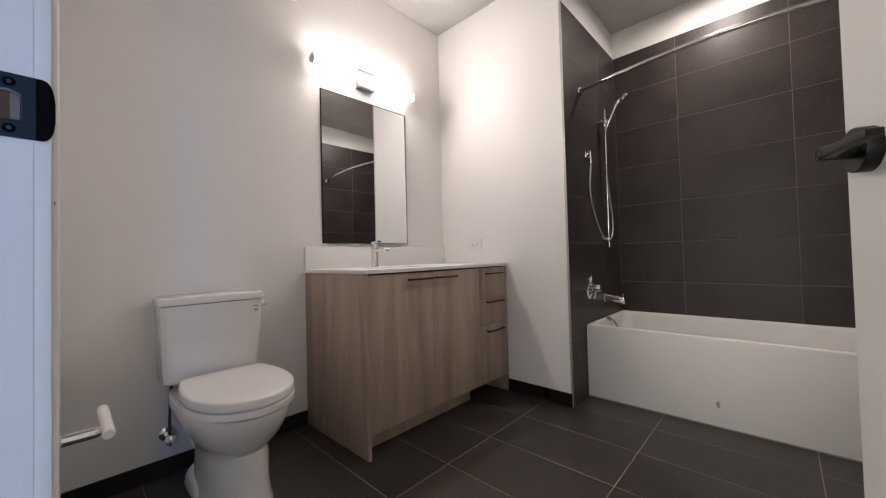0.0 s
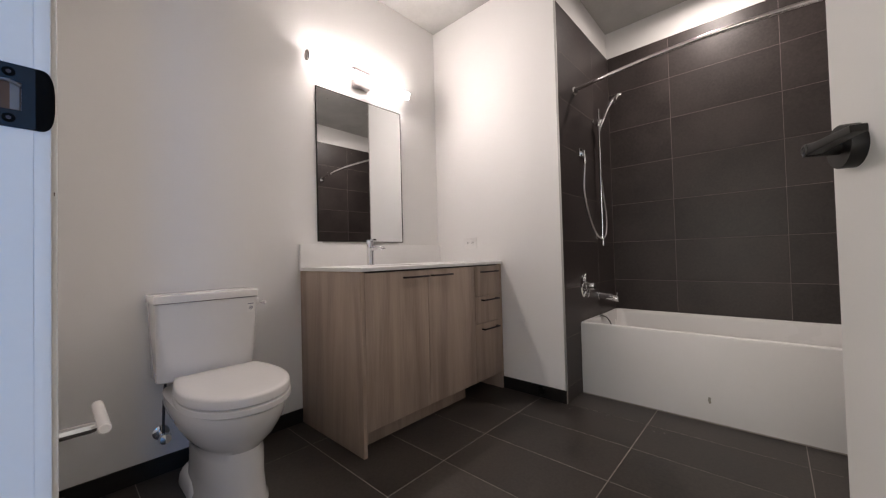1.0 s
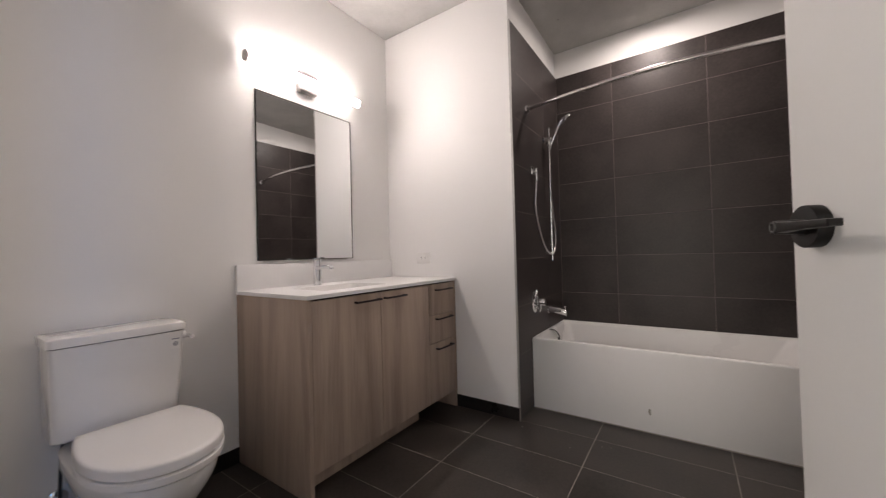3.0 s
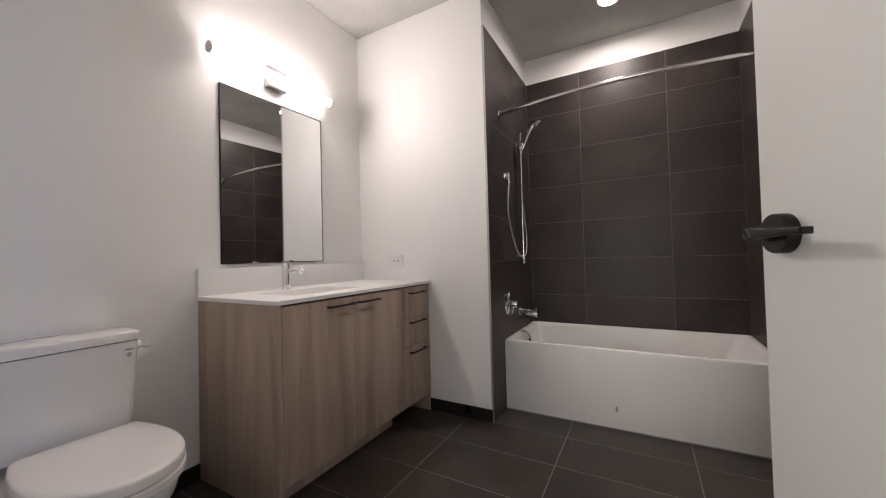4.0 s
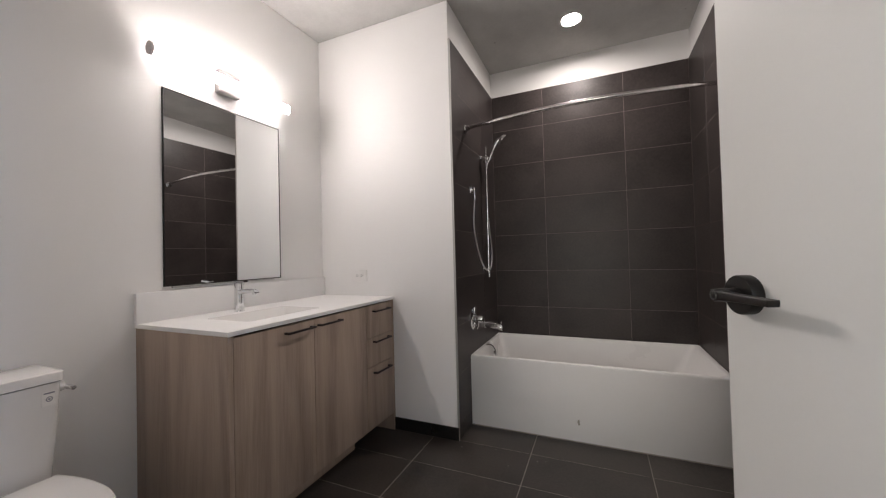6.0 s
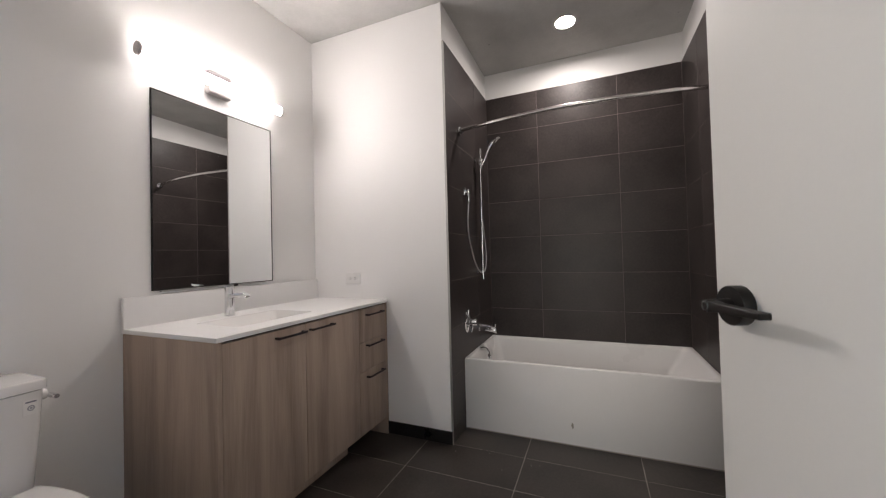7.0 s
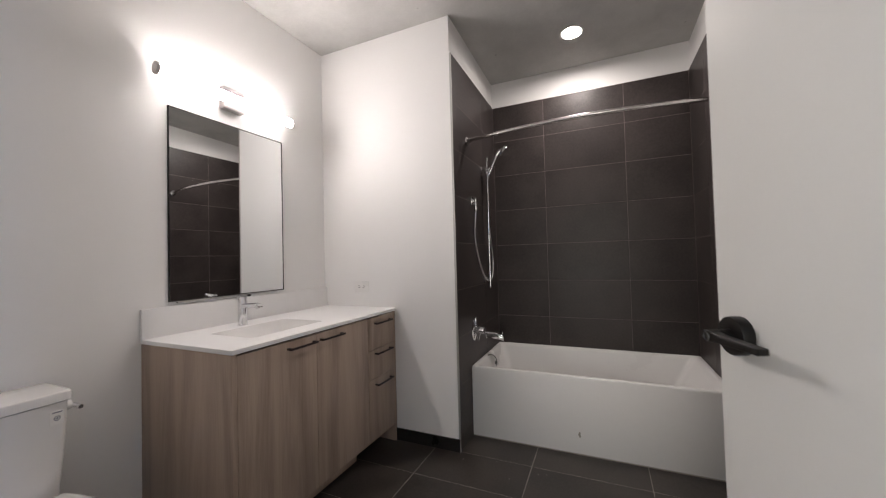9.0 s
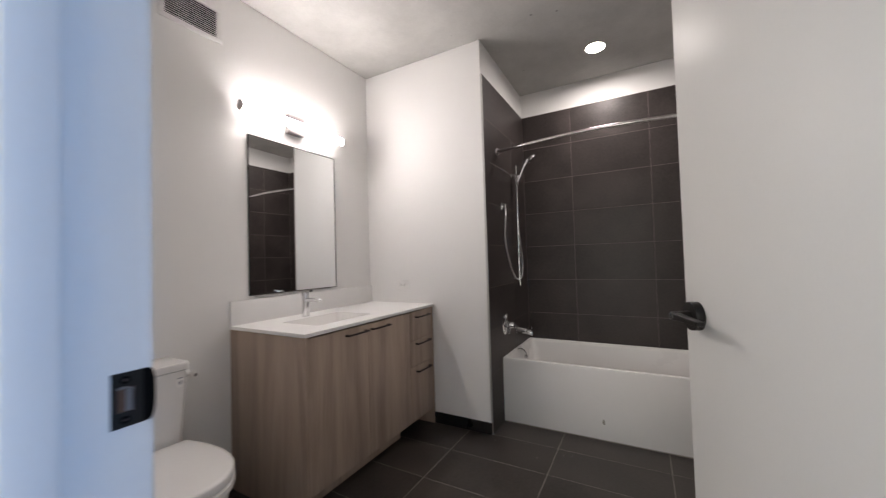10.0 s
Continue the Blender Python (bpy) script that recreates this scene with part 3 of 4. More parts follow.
part("valve_plate", bm, CHROME, tap, smooth=35)
part("valve_body", turned([(0.030, 0.010), (0.029, 0.030), (0.0235, 0.032), (0.0235, 0.074), (0.021, 0.078), (0.0, 0.079)], (TILE_W, VY, VZ), (1, 0, 0), 28, cap=False), CHROME, tap, smooth=35)
part("lever", tube(spline([(TILE_W + 0.040, VY, VZ - 0.018), (TILE_W + 0.036, VY + 0.002, VZ - 0.045), (TILE_W + 0.028, VY + 0.003, VZ - 0.070)]), 0.0085, 12), CHROME, tap, smooth=60)
part("handle_blade", box(TILE_W + 0.012, TILE_W + 0.022, VY - 0.010, VY + 0.010, VZ + 0.026, VZ + 0.086, 0.004), CHROME, tap, smooth=35)
spout = thing("bath_spout", "chrome wall-mounted bath spout with diverter pin", "faucet", (TILE_W, BY, 0.62))
part("spout_body", loft([[(TILE_W + dx, BY + r * math.cos(2 * math.pi * k / 20) * wx, z + r * math.sin(2 * math.pi * k / 20)) for k in range(20)]
                         for dx, r, wx, z in ((0.0005, 0.030, 1, 0.622), (0.008, 0.030, 1, 0.622), (0.010, 0.025, 1, 0.622), (0.05, 0.0245, 1.05, 0.620), (0.105, 0.0245, 1.15, 0.614), (0.136, 0.0250, 1.15, 0.606), (0.146, 0.0215, 1.1, 0.602))]), CHROME, spout, smooth=40)
part("diverter_pin", turned([(0.004, 0.0), (0.004, 0.018), (0.007, 0.02), (0.007, 0.026)], (TILE_W + 0.132, BY, 0.625), (0, 0, 1), 14), CHROME, spout, smooth=35)

# ---------------------------------------------------------------- ceiling downlight
down = thing("recessed_downlight", "round white recessed downlight, switched on", "ceiling light", (LIGHT_X, LIGHT_Y, LIGHT_Z))
part("lens", turned([(0.0, 0.0050), (0.030, 0.0052), (0.050, 0.0060), (0.0620, 0.0078)], (LIGHT_X, LIGHT_Y, LIGHT_Z), LIGHT_UP, 40, cap=False), DOWNGLOW, down, smooth=60)
part("reflector", turned([(0.0622, 0.0082), (0.0632, 0.0045), (0.0645, 0.001)], (LIGHT_X, LIGHT_Y, LIGHT_Z), LIGHT_UP, 40, cap=False), PLATE, down, "shallow white reflector cone", smooth=60)
part("trim_ring", turned([(0.0648, 0.0008), (0.0655, -0.0012), (0.067, -0.0018), (0.074, -0.0015), (0.077, -0.0004)], (LIGHT_X, LIGHT_Y, LIGHT_Z), LIGHT_UP, 40, cap=False), PLATE, down, smooth=35)

# ---------------------------------------------------------------- vanity
VX = -1.405
V0, V1 = 1.011, WING_Y - 0.003
TOPZ, SLAB = 0.900, 0.019
vanity = thing("vanity_cabinet", "grey-oak laminate vanity with black bar handles", "cabinet", (VX, V0, 0))
part("side_panel", box(WX + 0.002, VX, V0, V0 + 0.020, 0.0, TOPZ - SLAB - 0.001, 0.0008), WOOD, vanity, smooth=40)
part("side_panel", box(WX + 0.002, VX, V1 - 0.020, V1, 0.0, TOPZ - SLAB - 0.001, 0.0008), WOOD, vanity, smooth=40)
bm = box(WX + 0.004, WX + 0.016, V0 + 0.021, V1 - 0.021, 0.10, 0.86)
box(WX + 0.016, VX - 0.024, V0 + 0.021, V1 - 0.021, 0.115, 0.133, bm=bm)
box(WX + 0.016, VX - 0.024, 1.880, 1.898, 0.134, 0.86, bm=bm)
part("carcass", bm, GAPSHADE, vanity)
part("toe_kick", box(-1.522, -1.504, V0 + 0.021, 1.885, 0.0, 0.114, 0.0008), WOOD, vanity)
part("top_rail", box(VX - 0.045, VX - 0.026, V0 + 0.021, V1 - 0.021, 0.80, TOPZ - SLAB - 0.001), GAPSHADE, vanity)


def front(name, y0, y1, z0, z1, hy0, hy1, hz):
    f = part(name, box(VX - 0.020, VX - 0.001, y0, y1, z0, z1, 0.0012), WOOD, vanity, smooth=40)
    bm = box(VX + 0.022, VX + 0.030, hy0, hy1, hz - 0.005, hz + 0.005, 0.0015)
    for y in (hy0 + 0.008, hy1 - 0.008):
        box(VX - 0.0012, VX + 0.023, y - 0.005, y + 0.005, hz - 0.005, hz + 0.005, 0.001, bm=bm)
    part("handle", bm, BRONZE, f, "dark bronze bar handle", smooth=40)


FT = TOPZ - SLAB - 0.009
front("cabinet_door", V0 + 0.0225, 1.4605, 0.114, FT, 1.274, 1.446, 0.838)
front("cabinet_door", 1.4635, 1.8905, 0.114, FT, 1.480, 1.650, 0.838)
for z0, z1, hz in ((0.6715, FT, 0.834), (0.4925, 0.6685, 0.645), (0.114, 0.4895, 0.452)):
    front("drawer_front", 1.8935, V1 - 0.0225, z0, z1, 1.955, 2.135, hz)

counter = thing("countertop", "white quartz countertop with an undermount basin cut-out", "countertop", (VX, V0, TOPZ))
SX0, SX1, SY0, SY1 = -1.825, -1.525, 1.195, 1.645
ox0, ox1, oy0, oy1 = WX + 0.0225, VX + 0.008, V0 - 0.006, V1
n = 6
rings = [rrect(ox0 + 0.0015, ox1 - 0.0015, oy0 + 0.0015, oy1 - 0.0015, 0.002, TOPZ - SLAB, n), rrect(ox0, ox1, oy0, oy1, 0.003, TOPZ - SLAB + 0.0015, n),
         rrect(ox0, ox1, oy0, oy1, 0.003, TOPZ - 0.0015, n), rrect(ox0 + 0.0015, ox1 - 0.0015, oy0 + 0.0015, oy1 - 0.0015, 0.002, TOPZ, n),
         rrect(SX0 - 0.001, SX1 + 0.001, SY0 - 0.001, SY1 + 0.001, 0.025, TOPZ, n), rrect(SX0, SX1, SY0, SY1, 0.024, TOPZ - 0.0015, n), rrect(SX0, SX1, SY0, SY1, 0.024, TOPZ - SLAB, n)]
rings.append(rings[0])
part("slab", loft(rings, False, False), QUARTZ, counter, smooth=40)
part("backsplash", box(WX + 0.002, WX + 0.0215, oy0, oy1, TOPZ - SLAB, 1.036, 0.0015), QUARTZ, counter, smooth=40)
sink = thing("undermount_sink", "white rectangular sink basin set into the countertop", "sink", (-1.675, 1.42, 0.75))
rings = []
for inset, drop, r in ((0.0006, 0.012, 0.024), (0.0006, 0.0025, 0.024), (0.003, 0.0025, 0.026), (0.007, 0.008, 0.028), (0.020, 0.050, 0.035), (0.038, 0.088, 0.045), (0.065, 0.108, 0.055), (0.105, 0.116, 0.040)):
    rings.append(rrect(SX0 + inset, SX1 - inset, SY0 + inset, SY1 - inset, r, TOPZ - drop, n))
part("basin", loft(rings, False, True), CERAMIC, sink, smooth=50)
part("drain", turned([(0.022, 0.0), (0.022, 0.003), (0.0, 0.004)], (-1.675, 1.42, TOPZ - 0.1155), (0, 0, 1), 20, cap=False), CHROME, sink, smooth=35)

FX, FY = -1.878, 1.412
faucet = thing("basin_faucet", "chrome single-lever basin faucet on the white countertop", "faucet", (FX, FY, TOPZ))
part("body", turned([(0.026, 0.0005), (0.026, 0.004), (0.0235, 0.006), (0.0228, 0.10), (0.0228, 0.150), (0.0215, 0.153), (0.0, 0.1535)], (FX, FY, TOPZ), (0, 0, 1), 30, cap=False), CHROME, faucet, smooth=35)
rings = []
for dx, z, h, w in ((0.010, 1.004, 0.014, 0.017), (0.06, 1.009, 0.012, 0.017), (0.11, 1.012, 0.0105, 0.017), (0.124, 1.0095, 0.0082, 0.0165), (0.1355, 1.0030, 0.0020, 0.0155)):
    loop = []
    for k in range(16):
        t = 2 * math.pi * k / 16
        ca, sa = math.cos(t), math.sin(t)
        loop.append((FX + dx, FY + math.copysign(abs(ca) ** 0.45, ca) * w, z + math.copysign(abs(sa) ** 0.45, sa) * h))
    rings.append(loop)
part("spout", loft(rings), CHROME, faucet, smooth=45)
part("aerator", turned([(0.011, 0.0), (0.011, 0.006), (0.009, 0.008)], (FX + 0.118, FY, 1.002), (0, 0, -1), 18), CHROME, faucet, smooth=35)
part("lever", loft([[(FX + dx, FY + a * 0.012, z + b * 0.0055) for a, b in ((-1, -1), (1, -1), (1, 1), (-1, 1))] for dx, z in ((-0.020, 1.0575), (0.0, 1.058), (0.03, 1.060), (0.052, 1.0625))]), CHROME, faucet)

# ---------------------------------------------------------------- mirror, vanity lamp, outlet, vent
mirror = thing("wall_mirror", "rectangular frameless-look mirror in a thin black frame", "mirror", (WX, 1.46, 1.055))
M0, M1, MZ0, MZ1, MX = 1.124, 1.796, 1.056, 2.026, -2.003
bm = box(MX - 0.006, MX - 0.001, M0 + 0.004, M1 - 0.004, MZ0 + 0.004, MZ1 - 0.004)
for v in bm.verts:
    v.co.x += (v.co.y - 1.46) * 0.0240
part("glass", bm, MIRROR, mirror)
for y0, y1, z0, z1 in ((M0, M1, MZ0, MZ0 + 0.0045), (M0, M1, MZ1 - 0.0045, MZ1), (M0, M0 + 0.0045, MZ0 + 0.0046, MZ1 - 0.0046), (M1 - 0.0045, M1, MZ0 + 0.0046, MZ1 - 0.0046)):
    bm = box(WX + 0.001, MX + 0.001, y0, y1, z0, z1, 0.0006)
    for v in bm.verts:
        v.co.x += (v.co.y - 1.46) * 0.0240 * (v.co.x > MX - 0.008)
    part("frame_bar", bm, BLACK, mirror)
part("bottom_channel", box(WX + 0.0008, MX + 0.0005, M0 + 0.035, M1 - 0.045, MZ0 - 0.0085, MZ0 - 0.0005, 0.0008), ALU, mirror, "brushed aluminium support channel", smooth=40)

lamp = thing("vanity_light", "horizontal bar vanity light with glowing white diffuser", "wall light", (WX, 1.45, 2.10))
LZ, LX = 2.157, -1.950
plate = part("canopy", box(WX + 0.001, WX + 0.0445, 1.387, 1.515, 2.106, 2.232, 0.007, 3), SATIN, lamp, "brushed metal canopy", smooth=35)
part("arm", box(WX + 0.0445, LX - 0.018, 1.43, 1.472, 2.146, 2.168, 0.001), NICKEL, plate)


def bar_ring(y, grow=0.0):
    out = []
    for k in range(24):
        t = 2 * math.pi * k / 24
        out.append((LX + (0.024 + grow) * math.cos(t), y, LZ + (0.029 + grow) * math.sin(t)))
    return out


def bar_arc(y, a0, a1, grow=0.0, m=16):
    """An arc of the bar's outline, from angle a0 to a1 in degrees, 0 facing the room."""
    return [(LX + (0.024 + grow) * math.cos(radians(a0 + (a1 - a0) * k / m)), y, LZ + (0.029 + grow) * math.sin(radians(a0 + (a1 - a0) * k / m))) for k in range(m + 1)]


part("diffuser", loft([bar_arc(y, -78, 90) for y in (1.051, 1.829)]), LAMPGLOW, lamp, "glowing white acrylic diffuser", smooth=40)
part("back_diffuser", loft([bar_arc(y, 90.3, 281.7) for y in (1.051, 1.829)]), BACKGLOW, lamp, "weakly glowing back of the diffuser", smooth=40)
for y0, y1 in ((1.036, 1.0505), (1.8295, 1.844)):
    part("end_cap", loft([bar_ring(y0 if y0 < 1.4 else y1, -0.002), bar_ring(y0 + 0.002 if y0 < 1.4 else y1 - 0.002, 0.0015), bar_ring(y1 if y0 < 1.4 else y0, 0.0015)]), CAPGREY, lamp, smooth=40)

outlet = thing("wall_outlet", "white duplex power outlet with cover plate", "outlet", (-1.678, WING_Y, 1.04))
part("cover_plate", box(-1.741, -1.615, WING_Y - 0.006, WING_Y - 0.0005, 1.002, 1.082, 0.002), PLATE, outlet, smooth=35)
insert = part("receptacle", box(-1.712, -1.644, WING_Y - 0.0085, WING_Y - 0.0055, 1.026, 1.060, 0.001), PLATE, outlet, smooth=35)
for cx in (-1.697, -1.659):
    for dz in (-0.006, 0.006):
        part("slot", box(cx - 0.005, cx + 0.005, WING_Y - 0.0089, WING_Y - 0.008, 1.043 + dz - 0.0016, 1.043 + dz + 0.0016), SLOT, insert)
    part("slot", turned([(0.0022, 0.0), (0.0022, 0.0008)], (cx + 0.009, WING_Y - 0.0082, 1.043), (0, -1, 0), 10), SLOT, insert)

vent = thing("air_vent", "white wall register with angled metal slats", "vent", (WX, 0.83, 2.49))
A0, A1, Z0, Z1, FW = 0.676, 0.980, 2.492, 2.695, 0.027
for y0, y1, z0, z1 in ((A0, A1, Z0, Z0 + FW), (A0, A1, Z1 - FW, Z1), (A0, A0 + FW, Z0 + FW, Z1 - FW), (A1 - FW, A1, Z0 + FW, Z1 - FW)):
    part("frame", box(WX + 0.0005, WX + 0.008, y0, y1, z0, z1, 0.0012), PLATE, vent, smooth=40)
# thin dark sheet on the uncut wall, the duct's inner shade as colour
part("duct_opening", box(WX + 0.0004, WX + 0.0012, A0 + FW, A1 - FW, Z0 + FW, Z1 - FW), SLOT, vent)
k = 0
while Z0 + FW + 0.006 + k * 0.0115 < Z1 - FW - 0.004:
    z = Z0 + FW + 0.006 + k * 0.0115
    bm = bmesh.new()
    loft([[(WX + 0.0015, y, z + 0.0045), (WX + 0.0085, y, z - 0.003), (WX + 0.0085, y, z - 0.0015), (WX + 0.0015, y, z + 0.006)] for y in (A0 + FW, A1 - FW)], bm=bm)
    part("slat", bm, PLATE, vent)
    k += 1

# ---------------------------------------------------------------- toilet
TC = 0.494
BC = 0.514
toilet = thing("toilet", "white two-piece toilet with closed lid", "toilet", (-1.7, TC, 0))


def egg(x0, x1, half, z, n=36, square=2.3, taper=0.12):
    """An egg-like outline: straight at the back (x0), round at the front (x1)."""
    out = []
    cx, a = (x0 + x1) / 2, (x1 - x0) / 2
    for k in range(n):
        t = 2 * math.pi * k / n
        ca, sa = math.cos(t), math.sin(t)
        p = square if ca > 0 else square + 1.6
        out.append((cx + a * math.copysign(abs(ca) ** (2 / p), ca), BC + half * (1 - taper * (ca * 0.5 - 0.1)) * math.copysign(abs(sa) ** (2 / p), sa), z))
    return out


def lid_line(x0, x1, half, back, z):
    """The outline of the seat: a straight back edge with crisp corners, widening to a round front."""
    xm = x0 + 0.44 * (x1 - x0)
    pts = []
    for k in range(25):
        t = radians(-90 + 180 * k / 24)
        ca, sa = math.cos(t), math.sin(t)
        pts.append((xm + (x1 - xm) * ca ** 0.94, BC + half * math.copysign(abs(sa) ** 0.96, sa), z))
    for k in range(1, 7):
        f = k / 6
        pts.append((xm + (x0 - xm) * f, BC + half - (half - back) * f ** 2.2, z))
    for k in range(1, 6):
        pts.append((x0 - 0.004 * math.sin(math.pi * k / 6), BC + back - 2 * back * k / 6, z))
    for k in range(6, 0, -1):
        f = k / 6
        pts.append((xm + (x0 - xm) * f, BC - half + (half - back) * f ** 2.2, z))
    return pts


BF = -1.300
tank = part("tank", loft([rrect(-1.985, -1.813, TC - 0.180, TC + 0.179, 0.028, 0.452), rrect(-1.990, -1.808, TC - 0.184, TC + 0.184, 0.028, 0.457), rrect(-1.995, -1.800, TC - 0.190, TC + 0.195, 0.022, 0.66),
                         rrect(-1.997, -1.797, TC - 0.192, TC + 0.198, 0.018, 0.7765)]), CERAMIC, toilet, smooth=40)
part("tank_lid", loft([rrect(-1.999, -1.792, TC - 0.196, TC + 0.204, 0.018, 0.7800), rrect(-2.000, -1.790, TC - 0.198, TC + 0.206, 0.019, 0.7812), rrect(-2.000, -1.790, TC - 0.198, TC + 0.206, 0.019, 0.8055),
                       rrect(-1.998, -1.792, TC - 0.196, TC + 0.204, 0.018, 0.8100), rrect(-1.990, -1.800, TC - 0.188, TC + 0.196, 0.018, 0.8130)]), CERAMIC, toilet, smooth=40)
part("bowl", loft([egg(-1.90, -1.413, 0.122, 0.0, taper=-0.05), egg(-1.90, -1.413, 0.122, 0.012, taper=-0.05), egg(-1.89, -1.421, 0.114, 0.03, taper=-0.02), egg(-1.88, -1.430, 0.110, 0.11, taper=0.02), egg(-1.87, -1.430, 0.110, 0.205, taper=0.05),
                   egg(-1.89, -1.434, 0.115, 0.236), egg(-1.91, -1.410, 0.132, 0.258), egg(-1.935, -1.376, 0.153, 0.288), egg(-1.955, -1.345, 0.170, 0.328), egg(-1.97, -1.322, 0.181, 0.363), egg(-1.975, -1.312, 0.184, 0.391), egg(-1.975, -1.310, 0.184, 0.408), egg(-1.97, -1.316, 0.179, 0.412)]), CERAMIC, toilet, smooth=50)
part("trap_foot", loft([rrect(-1.92, -1.66, BC - 0.127, BC + 0.127, 0.05, 0.0), rrect(-1.92, -1.66, BC - 0.127, BC + 0.127, 0.05, 0.012), rrect(-1.915, -1.67, BC - 0.124, BC + 0.124, 0.05, 0.038), rrect(-1.905, -1.69, BC - 0.115, BC + 0.115, 0.05, 0.062), rrect(-1.91, -1.74, BC - 0.09, BC + 0.09, 0.05, 0.078)]), CERAMIC, toilet, smooth=50)
part("tank_saddle", loft([rrect(-1.985, -1.83, BC - 0.12, BC + 0.12, 0.03, 0.41), rrect(-1.985, -1.83, BC - 0.11, BC + 0.11, 0.03, 0.453)]), CERAMIC, toilet, smooth=45)
SB = -1.768
part("seat_ring", loft([lid_line(SB, BF - 0.003, 0.184, 0.1550, 0.4155), lid_line(SB - 0.002, BF + 0.002, 0.188, 0.1590, 0.4185), lid_line(SB - 0.002, BF + 0.002, 0.188, 0.1590, 0.4375), lid_line(SB, BF - 0.002, 0.186, 0.1570, 0.4400)]), PLASTIC, toilet, smooth=40)
part("seat_lid", loft([lid_line(SB + 0.002, BF - 0.006, 0.181, 0.1520, 0.4445), lid_line(SB - 0.002, BF - 0.002, 0.186, 0.1570, 0.4470), lid_line(SB - 0.002, BF - 0.001, 0.186, 0.1570, 0.4720), lid_line(SB - 0.001, BF - 0.003, 0.1845, 0.1558, 0.4765), lid_line(SB + 0.003, BF - 0.009, 0.179, 0.1510, 0.4795), lid_line(SB + 0.012, BF - 0.024, 0.166, 0.1420, 0.4812), lid_line(SB + 0.06, BF - 0.10, 0.10, 0.08, 0.4822)]), PLASTIC, toilet, "white closed seat lid", smooth=50)
for dy in (-0.075, 0.075):
    part("seat_hinge", box(SB - 0.034, SB - 0.004, BC + dy - 0.02, BC + dy + 0.02, 0.414, 0.462, 0.006), PLASTIC, toilet, smooth=40)
lv = part("flush_lever", turned([(0.018, 0.0), (0.018, 0.008), (0.015, 0.015), (0.0, 0.017)], (-1.835, TC + 0.199, 0.752), (0, 1, 0), 22, cap=False), CERAMIC, toilet, "side flush lever with chrome arm", smooth=40)
part("lever_arm", tube(spline([(-1.835, TC + 0.213, 0.750), (-1.815, TC + 0.220, 0.747), (-1.783, TC + 0.222, 0.746)]), [0.0075] * 8 + [0.0085] * 8 + [0.007], 12), CHROME, lv, smooth=60)
lab = part("rating_label", box(-1.8005, -1.7968, TC + 0.148, TC + 0.182, 0.705, 0.752), STICKER, toilet, "small pale sticker with a blue emblem")
part("print_bar", box(-1.797, -1.7964, TC + 0.153, TC + 0.179, 0.744, 0.748), INK, lab)
part("print_emblem", turned([(0.0060, 0.0), (0.0085, 0.0), (0.0085, 0.0006), (0.0060, 0.0006), (0.0060, 0.0)], (-1.7972, TC + 0.166, 0.726), (1, 0, 0), 18, cap=False), INK, lab)
part("print_dot", turned([(0.0032, 0.0), (0.0032, 0.0006)], (-1.7972, TC + 0.166, 0.726), (1, 0, 0), 14), INK, lab)
stop = thing("shutoff_valve", "chrome water shutoff valve on the wall beside the toilet", "valve", (WX, 0.345, 0.19))
part("escutcheon", turned([(0.032, 0.0005), (0.031, 0.006), (0.012, 0.012)], (WX, 0.352, 0.187), (1, 0, 0), 26), CHROME, stop, smooth=35)
part("valve_body", tube([(WX + 0.010, 0.352, 0.187), (WX + 0.05, 0.352, 0.187), (WX + 0.075, 0.352, 0.187)], [0.010, 0.013, 0.013], 16), CHROME, stop, smooth=60)
part("knob", turned([(0.010, 0.0), (0.021, 0.006), (0.025, 0.018), (0.021, 0.030), (0.0, 0.034)], (WX + 0.073, 0.352, 0.187), (1, 0, 0), 22, cap=False), CHROME, stop, smooth=40)
part("supply_hose", tube(spline([(WX + 0.055, 0.352, 0.197), (WX + 0.055, 0.353, 0.26), (WX + 0.06, 0.356, 0.36), (WX + 0.07, 0.362, 0.455)]), 0.0055, 10), RUBBER, stop, "dark braided supply hose", smooth=60)

# ---------------------------------------------------------------- toilet paper holder
tp = thing("paper_holder", "chrome toilet paper holder with bare white roller", "paper holder", (-0.875, SY, 0.64))
part("wall_disc", turned([(0.026, 0.0005), (0.026, 0.005), (0.013, 0.008)], (-0.895, SY, 0.6485), (0, 1, 0), 24), CHROME, tp, smooth=35)
part("post", turned([(0.0105, 0.009), (0.0105, 0.052), (0.0088, 0.060)], (-0.895, SY, 0.6485), (0, 1, 0), 22), CHROME, tp, smooth=35)
part("roller", turned([(0.0075, 0.0), (0.0094, 0.002), (0.0094, 0.163), (0.0075, 0.165)], (-0.852, 0.0905, 0.6525), (-1, 0, 0), 24), PLASTIC, tp, "white plastic roller", smooth=35)

# ---------------------------------------------------------------- crumbs left on the floor
CRUMB = random.Random(11)
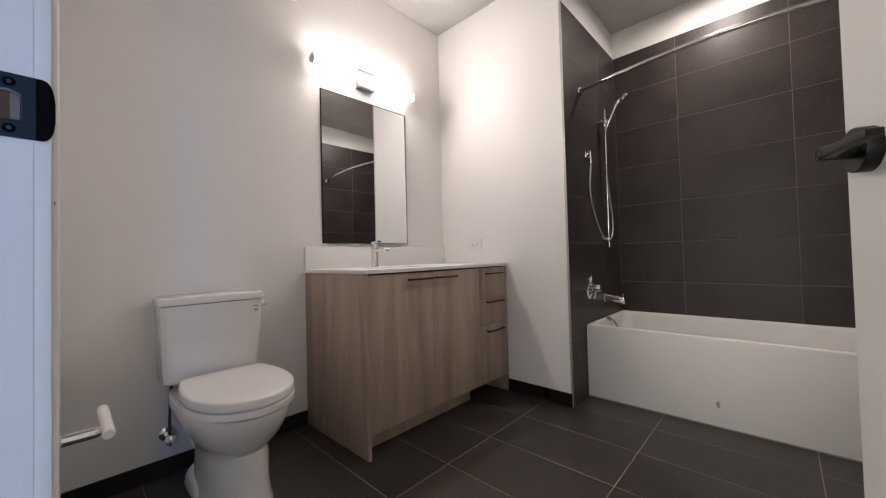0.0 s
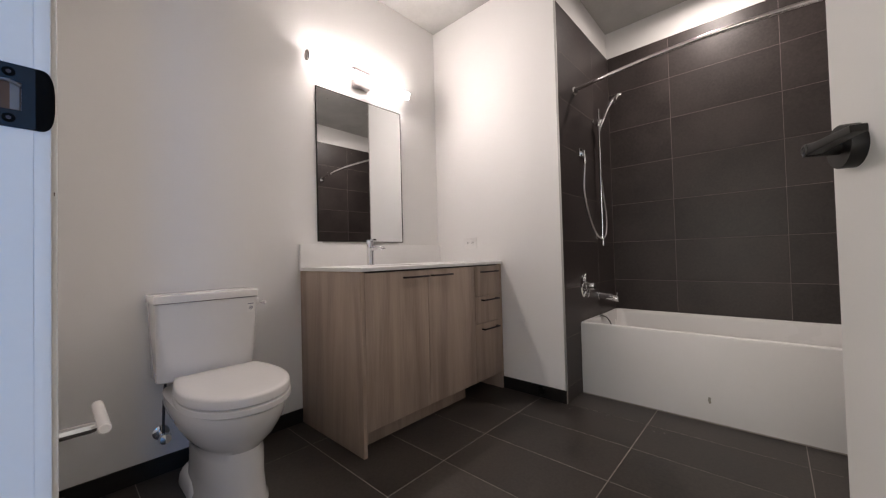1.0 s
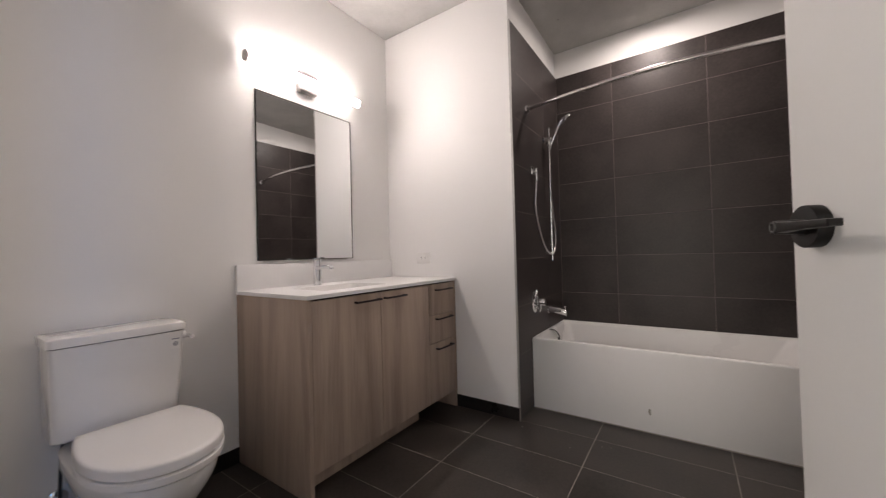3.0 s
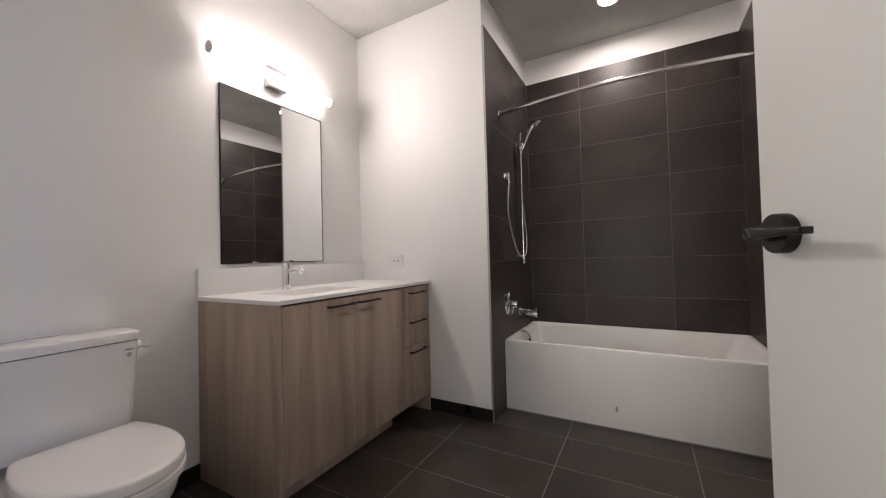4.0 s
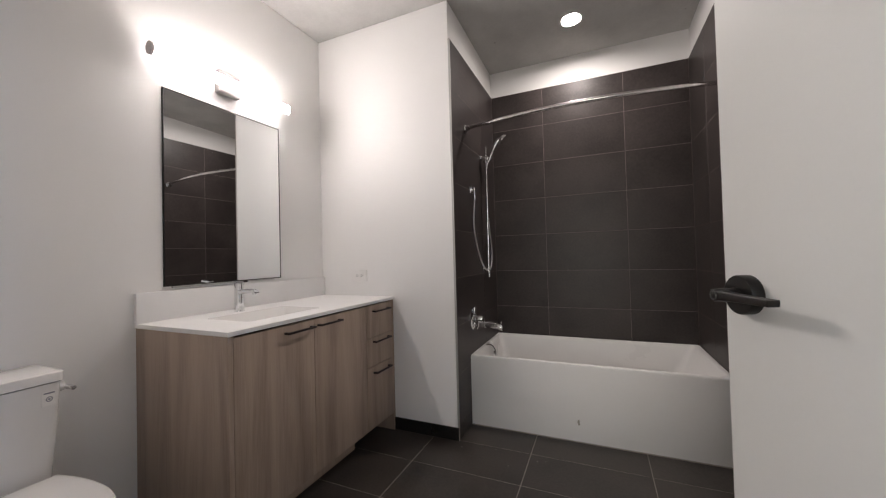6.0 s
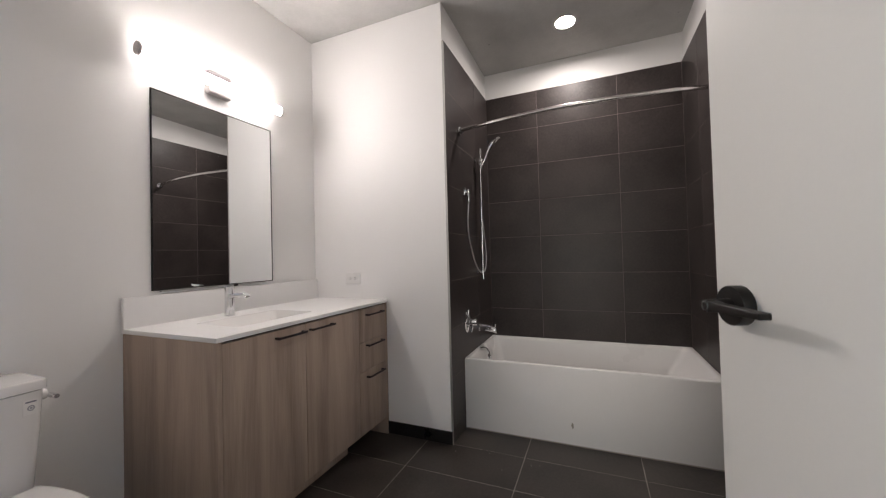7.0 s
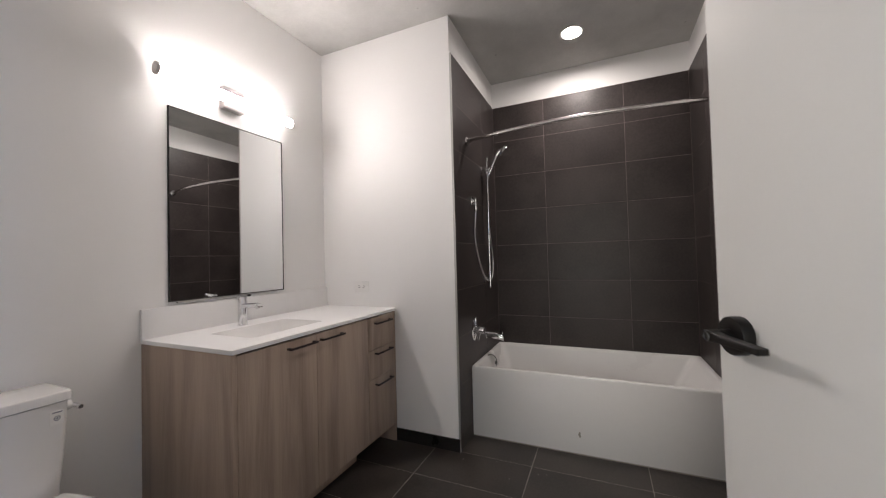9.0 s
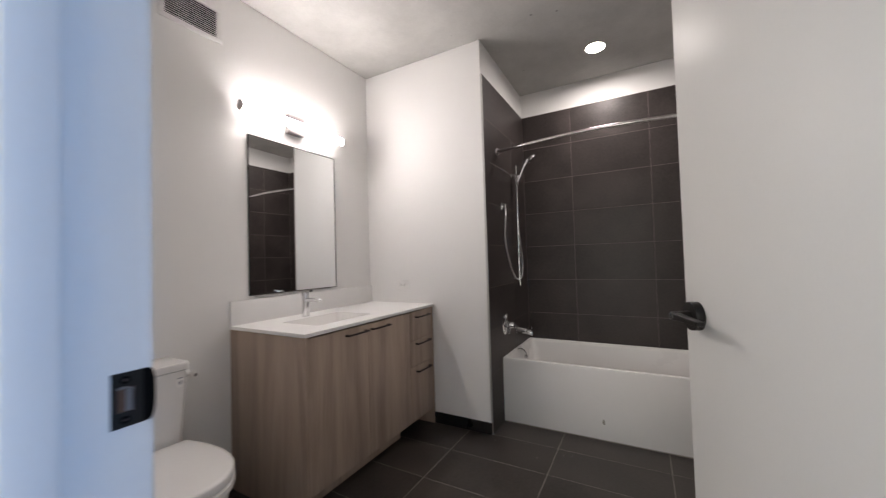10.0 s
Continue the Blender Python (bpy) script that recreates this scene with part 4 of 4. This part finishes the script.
for cx, cy, size in ((-0.90, 2.138, 0.0045), (-0.45, 2.144, 0.004), (-0.70, 2.184, 0.003), (-0.593, 2.047, 0.0026), (-0.406, 2.16, 0.003), (-1.12, 2.06, 0.004)):
    bm = bmesh.new()
    bmesh.ops.create_icosphere(bm, subdivisions=1, radius=size)
    for v in bm.verts:
        v.co = Vector((v.co.x * CRUMB.uniform(0.7, 1.3), v.co.y * CRUMB.uniform(0.7, 1.3), max(v.co.z, -size * 0.5) * 0.6 * CRUMB.uniform(0.8, 1.2)))
    low = min(v.co.z for v in bm.verts)
    for v in bm.verts:
        v.co += Vector((cx, cy, 0.0006 - low))
    tagged(part("plaster_crumb", bm, PLASTER, None, "", 30), "small pale crumb of dry plaster on the floor", "debris", "crumbs on the floor")

# ---------------------------------------------------------------- edge trim and base tiles
structure("edge_trim", box(WING_X + 0.0002, TILE_W + 0.0008, WING_Y - 0.0012, WING_Y + 0.004, 0.08, TILE_TOP + 0.002, 0.0008), ALU, "aluminium tile edge trim")
structure("base_corner_joint", box(TILE_W - 0.0020, TILE_W + 0.0012, WING_Y - 0.0110, WING_Y + 0.002, 0.0, 0.0795, 0.0004), GROUT, "pale grout line at the base corner")
structure("wall_joint_west", box(WING_X, TILE_W - 0.0008, WING_Y + 0.005, NY, 0.0, TILE_TOP - 0.001), WALLGROUT)
structure("wall_joint_north", box(TILE_W - 0.0008, TILE_E + 0.0008, TILE_N + 0.0008, NY - 0.0005, 0.0, TILE_TOP - 0.001), WALLGROUT)
structure("wall_joint_east", box(TILE_E + 0.0008, EX - 0.0005, WING_Y, NY, 0.0, TILE_TOP - 0.001), WALLGROUT)

MESHES = {}
TILT = random.Random(5)


def piece(name, w, h, d, mat, at, turn, parent):
    """A tile w wide, h high, d thick, face outwards; alike tiles share one mesh."""
    key = (name, round(w, 4), round(h, 4), round(d, 4), mat.name)
    if key not in MESHES:
        bm = box(-w / 2, w / 2, -d, 0, -h / 2, h / 2)
        top = [e for e in bm.edges if all(abs(v.co.y) < 1e-6 for v in e.verts)]
        bmesh.ops.bevel(bm, geom=top, offset=0.0005, segments=1, affect="EDGES")
        me = bpy.data.meshes.new(name)
        bmesh.ops.recalc_face_normals(bm, faces=bm.faces)
        bm.to_mesh(me)
        bm.free()
        me.materials.append(mat)
        MESHES[key] = me
    ob = new(name, MESHES[key])
    lean = Euler((TILT.uniform(-1, 1) * 0.0012, 0, TILT.uniform(-1, 1) * 0.0008)).to_matrix().to_4x4()
    ob.matrix_basis = Matrix.Translation(at) @ Matrix(turn).to_4x4() @ lean
    ob.parent = parent
    return ob


FACE_S = ((-1, 0, 0), (0, -1, 0), (0, 0, 1))      # faces -y
FACE_E = ((0, 1, 0), (-1, 0, 0), (0, 0, 1))       # faces +x
FACE_W = ((0, -1, 0), (1, 0, 0), (0, 0, 1))       # faces -x
FACE_UP = ((1, 0, 0), (0, 0, -1), (0, 1, 0))      # faces up
GAP = 0.003

levels = []
z = TILE_TOP
while z > 0.01:
    step = ROW + 0.006 * (z == TILE_TOP)
    levels.append((max(z - step, 0.0), z))
    z -= step
for z0, z1 in levels:
    zc, h = (z0 + z1) / 2, z1 - z0 - GAP
    if h < 0.02:
        continue
    if z1 > RIM - 0.1:
        lo = max(z0, 0.38)
        zc2, h2 = (lo + z1) / 2, z1 - lo - GAP
        for x0, x1 in ((TILE_W, -0.4985), (-0.4985, 0.1165), (0.1165, TILE_E)):
            piece("tile", x1 - x0 - GAP, h2, 0.008, WALLTILE, ((x0 + x1) / 2, TILE_N, zc2), FACE_S, wall_north)
    for y0, y1 in ((WING_Y + 0.003, 2.828), (2.828, TILE_N)):
        piece("tile", y1 - y0 - GAP, h, 0.008, WALLTILE, (TILE_W, (y0 + y1) / 2, zc), FACE_E, wall_wing)
    for y0, y1 in ((WING_Y, 2.804), (2.804, TILE_N)):
        piece("tile", y1 - y0 - GAP, h, 0.008, WALLTILE, (TILE_E, (y0 + y1) / 2, zc), FACE_W, wall_east)

xs = [WX, -1.735, -1.1165, -0.497, 0.1225, EX]
ys = [SY, 0.262, 0.590, 0.918, 1.246, 1.574, 1.904, 2.2115, TUB_Y + 0.02]
for x0, x1 in zip(xs, xs[1:]):
    for y0, y1 in zip(ys, ys[1:]):
        piece("tile", x1 - x0 - GAP, y1 - y0 - GAP, 0.006, FLOORTILE, ((x0 + x1) / 2, (y0 + y1) / 2, 0.0), FACE_UP, floor)
for x0, x1 in ((JAMB_W, 0.1225), (0.1225, HINGE_X)):
    piece("tile", x1 - x0 - GAP, 0.10, 0.006, FLOORTILE, ((x0 + x1) / 2, -0.035, 0.0), FACE_UP, floor)

BH = 0.079
base = structure("baseboard", box(WX + 0.0005, WX + 0.0055, SY + 0.001, V0 - 0.001, 0.0, BH - 0.003), GROUT, "black tile baseboard")
for y0, y1 in ((SY + 0.001, 0.60), (0.60, V0 - 0.001)):
    piece("tile", y1 - y0 - 0.002, BH, 0.008, BLACKBASE, (WX + 0.010, (y0 + y1) / 2, BH / 2 + 0.0005), FACE_E, base)
piece("tile", TILE_W + 1.405 - 0.003, BH, 0.008, BLACKBASE, ((TILE_W - 0.003 - 1.405) / 2, WING_Y - 0.0102, BH / 2 + 0.0005), FACE_S, base)
piece("tile", 0.58, BH, 0.008, BLACKBASE, (-1.72, WING_Y - 0.0102, BH / 2 + 0.0005), FACE_S, base)
